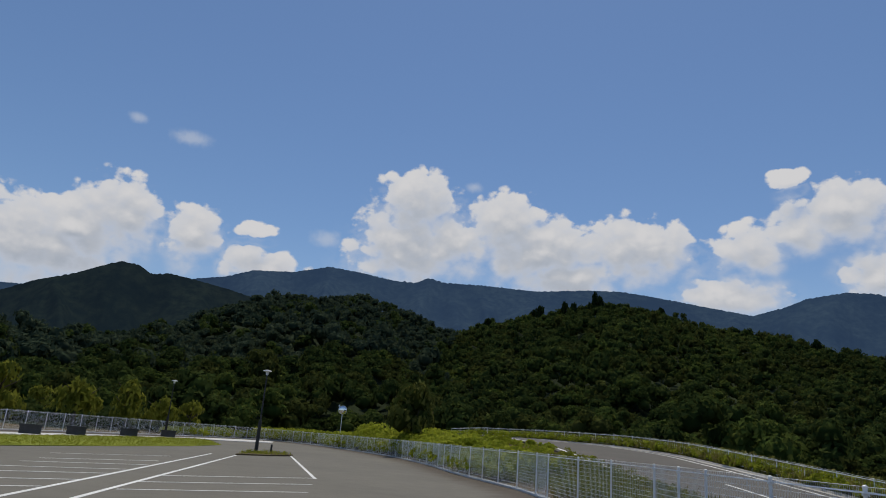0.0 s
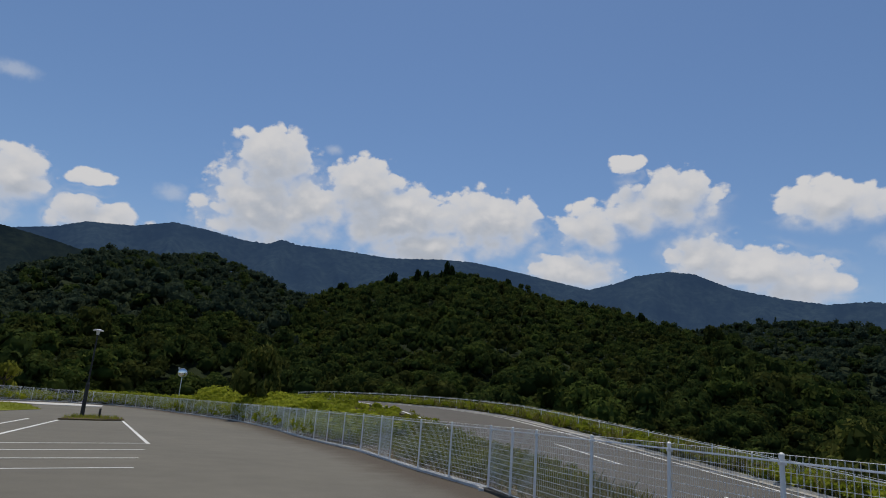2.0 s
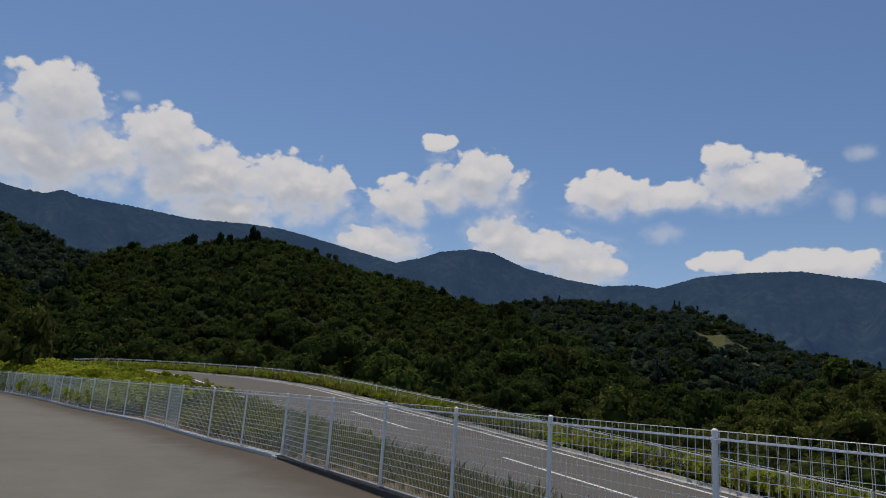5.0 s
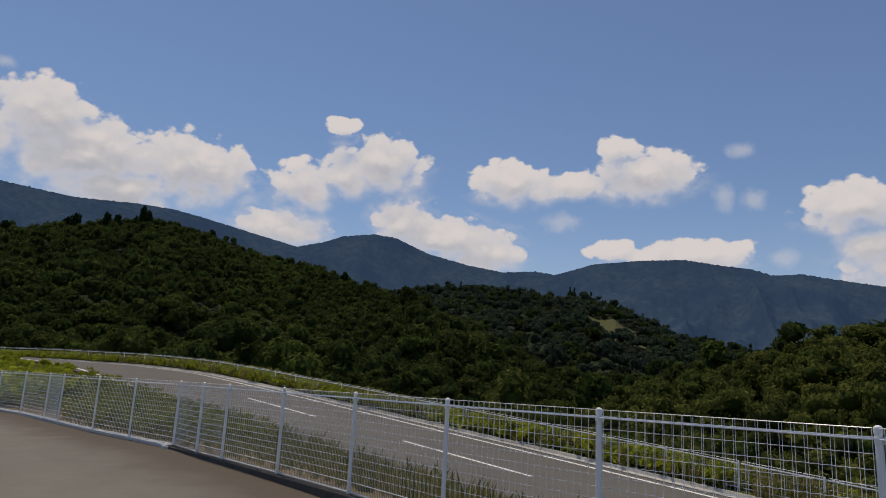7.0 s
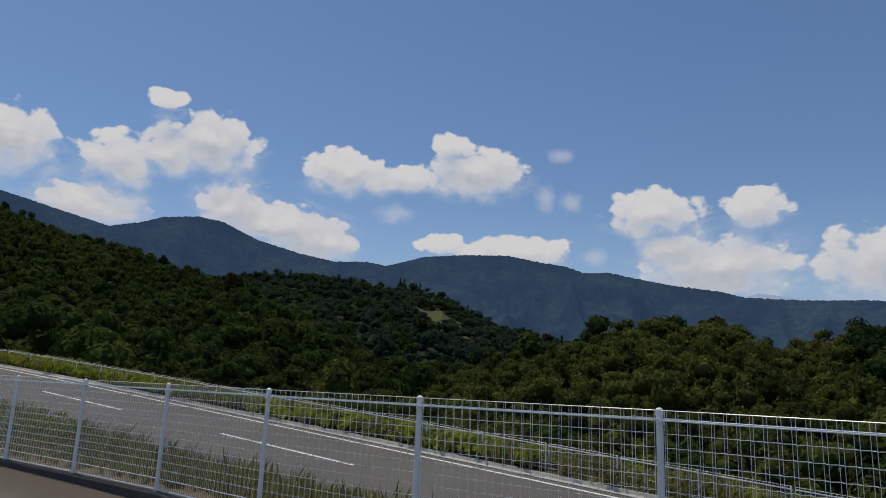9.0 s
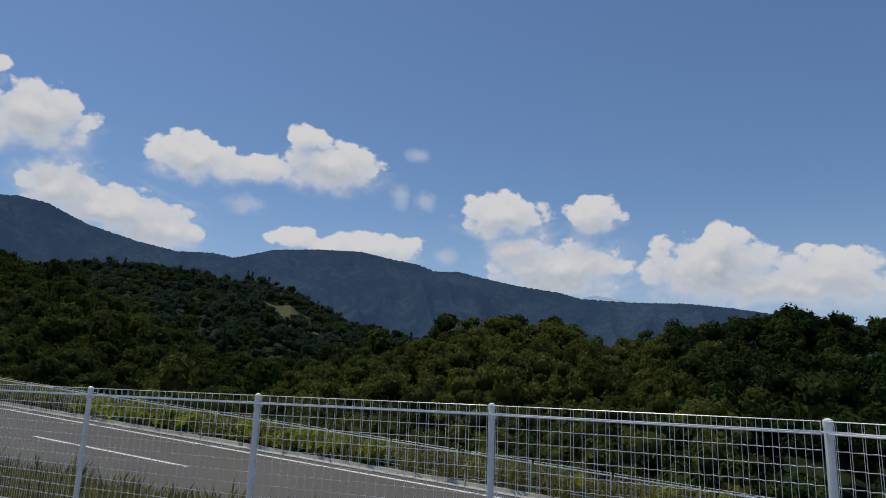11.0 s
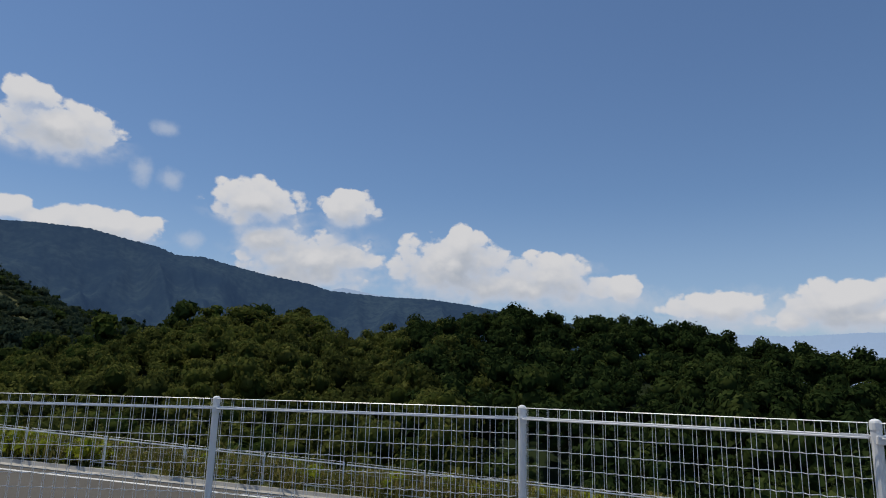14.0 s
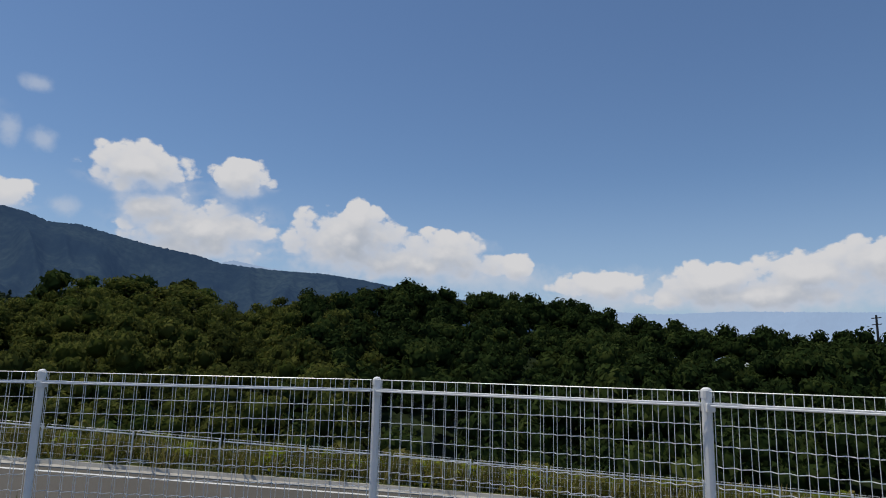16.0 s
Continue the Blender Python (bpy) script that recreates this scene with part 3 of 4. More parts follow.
def verge(name, line, offs, mat, label):
    """A strip of land draped beside a line."""
    n = side_of(line)
    rows = []
    for o in offs:
        p = line[:, :2] + n * o
        rows.append(np.c_[p, ground_height(p[:, 0], p[:, 1])])
    v = np.stack(rows, 1)
    k = len(offs)
    f = [(i * k + j, i * k + j + 1, (i + 1) * k + j + 1, (i + 1) * k + j) for i in range(len(line) - 1) for j in range(k - 1)]
    return tagged(mesh_object(name, v.reshape(-1, 3), f, mat), label, "verge", kind="structure")


verge("ground_bank", KERB, [0.06, 0.6, 1.2, 2.0, 3.0, 4.2], EARTH, "dry earth bank behind the mesh fence")
verge("ground_verge", ROAD_LINE, [3.87, 4.15, 4.7, 5.4, 6.4], EARTH, "dry earth verge on the near side of the road")
verge("ground_verge", ROAD_LINE, [-6.6, -5.6, -4.9, -4.2], TURF_DULL, "rough green verge beyond the road")

road = ribbon("road", ROAD_LINE, [(-HALF - 0.55, -0.3), (-HALF - 0.5, -0.005), (-HALF, 0.0), (0, 0.04), (HALF, 0.0), (HALF + 0.5, -0.005), (HALF + 0.55, -0.3)], ROAD)
tagged(road, "grey asphalt road running downhill round a bend", "road", kind="structure")
for side, name in ((-1, "edge_line"), (1, "edge_line")):
    ribbon(name, ROAD_LINE, [(side * HALF - 0.08, 0.004), (side * HALF + 0.08, 0.004)], PAINT, road)
ROAD_S = np.r_[0, np.cumsum(np.linalg.norm(np.diff(ROAD_LINE[:, :2], axis=0), axis=1))]
_k = int(np.argmin(np.hypot(ROAD_LINE[:, 0] - 10.79, ROAD_LINE[:, 1] - 27.33)))
for s0 in np.arange(ROAD_S[_k], ROAD_S[-1] - 6, 10.0):
    q = np.linspace(s0, s0 + 5, 6)
    seg = np.stack([np.interp(q, ROAD_S, ROAD_LINE[:, k]) for k in range(3)], 1)
    ribbon("centre_dash", seg, [(-0.07, 0.045), (0.07, 0.045)], PAINT, road)
# concrete gutter beyond the far edge line
gutter = ribbon("kerb_gutter", ROAD_LINE, [(-HALF - 0.95, -0.3), (-HALF - 0.93, 0.1), (-HALF - 0.78, 0.11), (-HALF - 0.74, 0.03), (-HALF - 0.52, 0.014), (-HALF - 0.52, -0.3)], CONCRETE)
tagged(gutter, "pale concrete gutter edging along the road", "kerb", kind="structure")


# ---------------------------------------------------------------- fences
def wires(bm, runs):
    """Square-section wires along polylines: runs of (points, radius)."""
    for pts, w in runs:
        pts = [Vector(p) for p in pts]
        rings = []
        for i, p in enumerate(pts):
            d = (pts[min(i + 1, len(pts) - 1)] - pts[max(i - 1, 0)]).normalized()
            a = d.cross(Vector((0, 1, 0)) if abs(d.y) < 0.9 else Vector((1, 0, 0))).normalized() * w
            b = d.cross(a).normalized() * w
            rings.append([bm.verts.new(p + q) for q in (a, b, -a, -b)])
        for r0, r1 in zip(rings, rings[1:]):
            for k in range(4):
                bm.faces.new((r0[k], r0[(k + 1) % 4], r1[(k + 1) % 4], r1[k]))


def panel_mesh(length, height, pitch, row, wire, loop=0.045, woven=True):
    """A welded panel: uprights fold over at the top and stand in two layers; the cross wires weave from one layer to the other."""
    bm = bmesh.new()
    r = wire / 2
    n = int(round((length - 0.07) / pitch))
    step = (length - 0.07) / n
    runs, weave = [], []
    for i in range(n + 1):
        x = 0.035 + step * i
        runs.append((((x, 0, 0.03), (x, 0, height), (x, loop, height)), r))
        weave.append((x, -r))
        if i < n:
            x += step * 0.5
            runs.append((((x, loop, 0.03), (x, loop, height)), r))
            weave.append((x, loop + r))
    if not woven:
        weave = [weave[0], weave[-1]]
    z = height - 0.06 - row
    while z > 0.2:
        runs.append(([(x, y, z) for x, y in weave], r * 1.3))
        z -= row
    for y, z in ((0, height), (loop, height), (0, 0.03), (loop, 0.03)):
        runs.append((((0.03, y, z), (length - 0.03, y, z)), r * 1.1))
    wires(bm, runs)
    return bm


def rail_mesh(length, z, r):
    bm = bmesh.new()
    rod(bm, (0.02, 0.0, z), (length - 0.02, 0.0, z), r, n=6)
    rod(bm, (0.03, 0.045, z - 0.006), (length - 0.03, 0.045, z - 0.006), r * 0.7, n=6)
    for x in (0.03, length - 0.16):
        box(bm, x, x + 0.13, -0.011, 0.011, z - 0.011, z + 0.009, 0.002)
    return bm


def low_rail_mesh(length, r):
    bm = bmesh.new()
    rod(bm, (0.03, -0.002, 0.14), (length - 0.03, -0.002, 0.14), r, n=6)
    rod(bm, (0.0, 0.012, 0.022), (length, 0.012, 0.022), r * 1.4, n=6)
    return bm


def post_mesh(r, h):
    bm = bmesh.new()
    rod(bm, (0, 0, -0.1), (0, 0, h - 0.03), r, n=12)
    return bm


def cap_mesh(r, h):
    bm = bmesh.new()
    rod(bm, (0, 0, h - 0.045), (0, 0, h - 0.012), r * 1.1, n=12)
    dome(bm, (0, 0, h - 0.014), r * 1.1, 0.7, 12)
    return bm


def bracket_mesh(r, z):
    bm = bmesh.new()
    box(bm, -r * 1.5, r * 1.5, -r * 1.05, r * 0.6, z - 0.02, z + 0.02, 0.003)
    return bm


def fence(name, posts, height, label, r=0.024, pitch=0.078, row=0.092, wire=0.0035, rail=0.0068, woven=18):
    base = new(name)
    tagged(base, label, "fence", group="")
    base.location = posts[0]
    inv = Matrix.Translation(-Vector(posts[0]))
    made = {}

    def piece(kind, build, mat, parent, m, form=0):
        if (kind, form) not in made:
            made[kind, form] = part(kind, build(), mat, parent)
            made[kind, form].matrix_basis = m
            return made[kind, form]
        return shared(kind, made[kind, form], parent, m)

    for i, p in enumerate(posts):
        post = piece("post", lambda: post_mesh(r, height + 0.014), WHITE_METAL, base, inv @ Matrix.Translation(p))
        piece("cap", lambda: cap_mesh(r, height + 0.014), WHITE_METAL, post, Matrix())
        piece("bracket", lambda: bracket_mesh(r, height - 0.075), WHITE_METAL, post, Matrix())
        if i + 1 < len(posts):
            a, b = Vector(p), Vector(posts[i + 1])
            d = b - a
            flat = math.hypot(d.x, d.y)
            m = Matrix.Translation(a) @ Matrix.Rotation(math.atan2(d.y, d.x), 4, "Z")
            stretch = Matrix.Diagonal((flat / 2.0, 1, 1, 1))
            m = inv @ m @ Matrix.Rotation(-math.atan2(d.z, flat), 4, "Y") @ stretch
            pan = piece("mesh_panel", lambda: panel_mesh(2.0, height, pitch, row, wire, woven=i < woven), WHITE_METAL, base, m, i < woven)
            piece("rail", lambda: rail_mesh(2.0, height - 0.06, rail), WHITE_METAL, pan, Matrix())
            piece("low_rail", lambda: low_rail_mesh(2.0, rail * 0.8), WHITE_METAL, pan, Matrix())
    return base


far_posts = fine_line(FENCE_FAR, 2.0)
fence("mesh_fence", [(x, y, 0.0) for x, y in FENCE_POSTS] + [(x, y, 0.0) for x, y in far_posts[1:, :2].tolist()], 1.228, "white welded mesh fence with round capped posts around the car park")
_n = side_of(ROAD_LINE)
outer = np.c_[ROAD_LINE[:, :2] - _n * (HALF + 1.15), ROAD_LINE[:, 2] + 0.06]
outer = outer[(np.arange(len(outer)) % 2) == 0]
fence("road_fence", [tuple(map(float, p)) for p in outer[8:58]], 0.78, "low white mesh fence on the far side of the road", r=0.02, pitch=0.2, row=0.2, wire=0.004, rail=0.016, woven=0)


# ---------------------------------------------------------------- woods
gen = np.random.default_rng(5)


def sphere_points(n, gen):
    v = gen.normal(size=(n, 3))
    return v / np.linalg.norm(v, axis=1)[:, None]


ICO_V = None


def ico():
    global ICO_V
    if ICO_V is None:
        bm = bmesh.new()
        bmesh.ops.create_icosphere(bm, subdivisions=1, radius=1.0)
        bm.verts.ensure_lookup_table()
        ICO_V = np.array([v.co[:] for v in bm.verts]), np.array([[v.index for v in f.verts] for f in bm.faces])
        bm.free()
    return ICO_V


def crown_shape(gen, lobes, tufts, leaf, tall=0.9, core=True):
    """A crown of about one metre radius: uneven boughs, each hung with small leaf sprays. Returns verts and four-cornered faces."""
    vs, fs, n0 = [], [], 0
    for k in range(lobes):
        a = gen.uniform(0, 2 * math.pi)
        h = gen.uniform(0.0, 1.0)
        out = (0.72 - 0.5 * h) * gen.uniform(0.5, 1.15)
        c = np.array([out * math.cos(a), out * math.sin(a), tall * (0.25 + 0.75 * h)])
        rad = gen.uniform(0.28, 0.52) * (1.05 - 0.3 * h)
        sq = np.array([1, 1, gen.uniform(0.6, 0.9)])
        if core:
            iv, if_ = ico()
            q = c + iv * rad * 0.8 * sq * gen.uniform(0.8, 1.1, size=(len(iv), 1))
            vs.append(q)
            fs.append(np.c_[if_, if_[:, 2]] + n0)
            n0 += len(iv)
        d = sphere_points(tufts, gen)
        d[:, 2] = np.where(d[:, 2] < -0.35, -d[:, 2], d[:, 2])
        p = c + d * rad * sq * gen.uniform(0.82, 1.16, size=(tufts, 1))
        nrm = d + gen.normal(size=(tufts, 3)) * 0.4
        nrm /= np.linalg.norm(nrm, axis=1)[:, None]
        u = np.cross(nrm, gen.normal(size=(tufts, 3)))
        u /= np.linalg.norm(u, axis=1)[:, None]
        w = np.cross(nrm, u)
        s = leaf * gen.uniform(0.6, 1.4, size=(tufts, 1))
        spray = np.stack([p - u * s, p - w * s * 0.8 + nrm * s * 0.15, p + u * s * 0.8 + w * s * 0.7], 1).reshape(-1, 3)
        vs.append(spray)
        k3 = np.arange(tufts * 3).reshape(-1, 3) + n0
        fs.append(np.c_[k3, k3[:, 2]])
        n0 += tufts * 3
    return np.concatenate(vs), np.concatenate(fs)


def quads_object(name, verts, faces, mats, index=None):
    """A large mesh from arrays; a face whose last two corners agree is a triangle."""
    tri = faces[:, 2] == faces[:, 3]
    counts = np.where(tri, 3, 4)
    loops = faces.ravel()[np.stack([np.ones_like(tri), np.ones_like(tri), np.ones_like(tri), ~tri], 1).ravel()]
    me = bpy.data.meshes.new(name)
    me.vertices.add(len(verts))
    me.vertices.foreach_set("co", verts.astype(np.float32).ravel())
    me.loops.add(len(loops))
    me.loops.foreach_set("vertex_index", loops.astype(np.int32))
    me.polygons.add(len(counts))
    me.polygons.foreach_set("loop_start", np.r_[0, np.cumsum(counts)[:-1]].astype(np.int32))
    me.polygons.foreach_set("loop_total", counts.astype(np.int32))
    for m in mats:
        me.materials.append(m)
    if index is not None:
        me.polygons.foreach_set("material_index", index.astype(np.int32))
    me.update(calc_edges=True)
    me.validate()
    return new(name, me)


def woodland(name, key, mat, label, spacing, size, lobes, tufts, leaf, seed, az0, az1, r0, r1, conifers=0.0, bare=None):
    gen = np.random.default_rng(seed)
    kinds = [crown_shape(gen, lobes, tufts, leaf, tall=gen.uniform(0.75, 1.15)) for _ in range(6)]
    spire = crown_shape(gen, lobes + 3, tufts, leaf * 0.7, tall=1.7)
    spire = spire[0] * (0.4, 0.4, 1), spire[1]
    q = np.arange(-r1, r1, spacing)
    x, y = (k.ravel() for k in np.meshgrid(q, q))
    x, y = x + gen.uniform(-0.42, 0.42, len(x)) * spacing, y + gen.uniform(-0.42, 0.42, len(y)) * spacing
    az, r = np.degrees(np.arctan2(x, y)), np.hypot(x, y)
    m = (az > az0) & (az < az1) & (r > r0) & (r < r1)
    az, r = az[m], r[m]
    # a close row along the ridge keeps the skyline wooded
    m = int(radians(az1 - az0) * r1 / (spacing * 0.62))
    az, r = np.r_[az, np.linspace(az0, az1, m) + gen.normal(size=m) * 0.1], np.r_[r, r1 - gen.uniform(0, spacing * 1.6, m)]
    x, y = r * np.sin(np.radians(az)), r * np.cos(np.radians(az))
    z = hill_height(key, az, r)
    g = ground_height(x, y)
    d, _, _ = near_line(x, y, ROAD_LINE)
    keep = ((z > g - 1.0) & (z > -14)) | (r < HILLS[key][2] + 6)
    keep &= ~inside(x, y, LOT_POLY) & (d > 9)
    if bare:
        keep &= ~((az > bare[0]) & (az < bare[1]) & (r > bare[2]) & (r < bare[3]))
    vs, fs, ids, n0 = [], [], [], 0
    for i in np.nonzero(keep)[0]:
        s = size * gen.uniform(0.7, 1.3) * (0.75 + 0.5 * noise.noise(Vector((x[i] * 0.03, y[i] * 0.03, seed))) ** 2)
        v, f = kinds[gen.integers(6)] if gen.random() > conifers else spire
        a = gen.uniform(0, 2 * math.pi)
        c, d = math.cos(a), math.sin(a)
        tall = gen.uniform(0.85, 1.35)
        q = np.c_[v[:, 0] * c - v[:, 1] * d, v[:, 0] * d + v[:, 1] * c, v[:, 2] * tall] * s
        q += (x[i], y[i], g[i] + 0.25 * size)
        vs.append(q)
        fs.append(f + n0)
        n0 += len(q)
        # a mosaic of species
        u = gen.random() + 0.5 * noise.noise(Vector((x[i] * 0.02, y[i] * 0.02, seed + 3)))
        ids.append(np.full(len(f), 0 if u < 0.62 else (1 if u < 0.84 else 2)))
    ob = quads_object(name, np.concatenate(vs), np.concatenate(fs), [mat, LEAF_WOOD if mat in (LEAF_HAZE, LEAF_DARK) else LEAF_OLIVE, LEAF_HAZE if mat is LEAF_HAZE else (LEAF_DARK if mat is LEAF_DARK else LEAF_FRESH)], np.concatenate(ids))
    return tagged(ob, label, "woodland", kind="stuff")


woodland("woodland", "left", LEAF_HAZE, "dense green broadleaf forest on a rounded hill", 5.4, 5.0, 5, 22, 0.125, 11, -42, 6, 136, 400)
woodland("woodland", "left", LEAF_WOOD, "dark broadleaf trees at the foot of the hill", 4.2, 3.9, 6, 60, 0.085, 21, -42, 6, 84, 140)
woodland("woodland", "middle", LEAF_WOOD, "dense dark green broadleaf forest on a steep hill", 3.9, 3.7, 5, 24, 0.115, 12, -17, 47, 108, 270, 0.012)
woodland("woodland", "middle", LEAF_WOOD, "dark broadleaf trees at the foot of the steep hill", 3.8, 3.6, 6, 64, 0.08, 22, -17, 47, 60, 112)
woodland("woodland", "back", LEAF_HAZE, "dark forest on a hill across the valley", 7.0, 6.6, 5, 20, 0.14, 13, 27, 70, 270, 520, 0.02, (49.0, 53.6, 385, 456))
woodland("woodland", "back", LEAF_WOOD, "dark trees filling the valley floor", 6.2, 5.6, 7, 40, 0.12, 23, 34, 76, 116, 276)
woodland("woodland", "right", LEAF_NEAR, "lush sunlit broadleaf trees crowding the near valley side", 3.6, 3.6, 7, 70, 0.068, 14, 42, 89, 40, 118)
woodland("woodland", "right", LEAF_DARK, "dark evergreen trees along the near valley side", 4.0, 3.9, 7, 62, 0.075, 16, 83, 140, 40, 118)


def clearing():
    a, r = np.meshgrid(np.arange(48.6, 54.1, 0.3), np.arange(380, 462, 4.0), indexing="ij")
    x, y = r * np.sin(np.radians(a)), r * np.cos(np.radians(a))
    z = hill_height("back", a, r) + 1.2
    na, nr = a.shape
    f = [(i * nr + j, (i + 1) * nr + j, (i + 1) * nr + j + 1, i * nr + j + 1) for i in range(na - 1) for j in range(nr - 1)]
    tagged(mesh_object("ground_clearing", np.c_[x.ravel(), y.ravel(), z.ravel()], f, MEADOW), "pale grassy clearing on the wooded hill", "clearing", kind="structure")


clearing()


def tree(name, at, height, radius, mat, label, seed, lobes=9, tufts=90, leaf=0.1, low=0.25):
    gen = np.random.default_rng(seed)
    base = new(name)
    base.location = at
    tagged(base, label, "tree")
    bm = bmesh.new()
    rod(bm, (0, 0, -0.2), (0.03 * height, 0, height * 0.55), height * 0.03, height * 0.014, 8)
    for k in range(6):
        a = k * 1.05 + gen.uniform(-0.3, 0.3)
        z = height * gen.uniform(0.25, 0.5)
        rod(bm, (0.01 * height, 0, z), (radius * 0.7 * math.cos(a), radius * 0.7 * math.sin(a), z + height * gen.uniform(0.15, 0.3)), height * 0.012, height * 0.004, 6)
    part("trunk", bm, BARK, base)
    v, f = crown_shape(gen, lobes, tufts, leaf, 1.0, core=mat is not LEAF_YOUNG)
    v = v * (radius, radius, height * (1 - low) / 1.3)
    v[:, 2] += height * low - 0.1 * height
    crown = quads_object("crown", v, f, [mat])
    crown.parent = base
    return base


def polar(az, r):
    return r * math.sin(radians(az)), r * math.cos(radians(az))


def on_ground(x, y):
    return float(ground_height(np.array([x]), np.array([y]))[0])


x, y = polar(-2.6, 54)
tree("round_tree", (x, y, on_ground(x, y)), 5.6, 2.3, LEAF_NEAR, "round dark green tree on the bank beyond the fence", 31, 14, 150, 0.09, 0.1)
for az, r, h, w, sd in ((-33.2, 62, 5.2, 2.0, 41), (-28.2, 64, 5.2, 2.3, 42), (-24.7, 68, 5.4, 1.9, 43), (-22.4, 72, 4.0, 1.9, 44), (-20.2, 75, 3.8, 1.9, 45), (-30.6, 72, 3.8, 1.7, 46), (-37.5, 60, 4.8, 2.2, 48)):
    x, y = polar(az, r)
    tagged(tree("young_tree", (x, y, on_ground(x, y)), h, w, LEAF_YOUNG, "young yellow-green tree behind the car park fence", sd, 12, 60, 0.1, 0.05), group="young trees behind the car park")

# slender pines along the crest of the hill
for az, r, h, sd in ((6.9, 266, 10, 91), (7.5, 264, 11, 92), (9.6, 266, 11, 93), (10.3, 264, 10, 94), (12.0, 266, 13, 95), (12.5, 264, 11, 96), (3.1, 262, 9, 97), (17.5, 262, 9, 98), (28.6, 250, 10, 99)):
    x, y = polar(az, r)
    tagged(tree("pine_tree", (x, y, on_ground(x, y)), h * 0.9, 2.0, LEAF_DARK, "slender dark pine on the crest of the hill", sd, 9, 40, 0.2, 0.3), group="pines on the hill crest")

# scrub along the foot of the hill
ga, gr = gen.uniform(-42, 4, 1200), gen.uniform(66, 104, 1200)
gx, gy = gr * np.sin(np.radians(ga)), gr * np.cos(np.radians(ga))
gd, _, _ = near_line(gx, gy, ROAD_LINE)
gf, _, _ = near_line(gx, gy, KERB)
m = ~inside(gx, gy, LOT_POLY) & (gd > 7) & (gf > 4)
SCRUB = gx[m], gy[m], ground_height(gx[m], gy[m])

# taller single trees that break the valley skyline
for az, top, r, w, mat, sd in ((67.6, 5.9, 112, 7.0, LEAF_NEAR, 71), (69.6, 6.65, 112, 6.2, LEAF_NEAR, 72), (73.7, 6.5, 110, 6.4, LEAF_NEAR, 73), (76.0, 5.6, 96, 3.6, LEAF_NEAR, 74), (84.2, 6.4, 104, 4.2, LEAF_DARK, 75),
                           (91.9, 7.4, 108, 5.2, LEAF_DARK, 76), (99.0, 5.9, 108, 5.0, LEAF_DARK, 77), (106.2, 4.6, 108, 4.8, LEAF_DARK, 78), (125.4, 3.9, 110, 3.0, LEAF_DARK, 79), (120.2, 4.0, 110, 3.0, LEAF_DARK, 80)):
    x, y = polar(az, r)
    z = on_ground(x, y)
    dark = mat is LEAF_DARK
    tagged(tree("valley_tree", (x, y, z), EYE + r * math.tan(radians(top)) - z, w, mat, "dark spreading tree above the valley woods" if dark else "tall rounded leafy tree above the valley woods", sd, 16, 150, 0.055, 0.2), group="trees on the valley skyline")


# ---------------------------------------------------------------- weeds and grass
def blades(gen, n, height, lean, width):
    a = gen.uniform(0, 2 * math.pi, n)
    h = height * gen.uniform(0.5, 1.2, n)
    bx, by = gen.normal(size=n) * 0.1, gen.normal(size=n) * 0.1
    tx, ty = bx + np.cos(a) * h * lean, by + np.sin(a) * h * lean
    wx, wy = -np.sin(a) * width, np.cos(a) * width
    q = np.stack([np.c_[bx - wx, by - wy, 0 * h], np.c_[bx + wx, by + wy, 0 * h], np.c_[tx + wx * 0.6, ty + wy * 0.6, h * 0.75], np.c_[tx * 1.35, ty * 1.35, h]], 1)
    return q.reshape(-1, 3), np.arange(n * 4).reshape(-1, 4)


def scatter(name, xs, ys, zs, kinds, size, mat, label, seed, category="grass"):
    gen = np.random.default_rng(seed)
    vs, fs, n0 = [], [], 0
    for x, y, z in zip(xs, ys, zs):
        v, f = kinds[gen.integers(len(kinds))]
        a, s = gen.uniform(0, 2 * math.pi), size * gen.uniform(0.6, 1.4)
        c, d = math.cos(a), math.sin(a)
        vs.append(np.c_[v[:, 0] * c - v[:, 1] * d, v[:, 0] * d + v[:, 1] * c, v[:, 2]] * s + (x, y, z))
        fs.append(f + n0)
        n0 += len(v)
    ob = quads_object(name, np.concatenate(vs), np.concatenate(fs), [mat])
    return tagged(ob, label, category, kind="stuff")


TUFTS = [blades(gen, 16, 1.0, 0.35, 0.02) for _ in range(6)]
BUSHY = [crown_shape(gen, 5, 20, 0.1, 0.9, core=False) for _ in range(6)]
LEAFY = [crown_shape(gen, 5, 22, 0.16, 0.8, core=False) for _ in range(6)]


def between(n, y0, y1, x0, x1, keep):
    """Points on the bank between the fence and the road, where keep(distance from fence, from road) holds."""
    xx, yy = gen.uniform(x0, x1, n), gen.uniform(y0, y1, n)
    d, _, sd = near_line(xx, yy, ROAD_LINE)
    fd, _, _ = near_line(xx, yy, KERB)
    m = ~inside(xx, yy, LOT_POLY) & (sd > 0) & (d > HALF + 0.5) & keep(fd, d - HALF - 0.5)
    xx, yy = xx[m], yy[m]
    return xx, yy, ground_height(xx, yy)


def beyond(n, s0, s1, lo, hi):
    """Points beyond the road's far edge line, by distance along the road."""
    q = gen.uniform(s0, s1, n)
    o = HALF + gen.uniform(lo, hi, n)
    px = np.interp(q, ROAD_S, ROAD_LINE[:, 0]) - np.interp(q, ROAD_S, _n[:, 0]) * o
    py = np.interp(q, ROAD_S, ROAD_LINE[:, 1]) - np.interp(q, ROAD_S, _n[:, 1]) * o
    return px, py, ground_height(px, py)


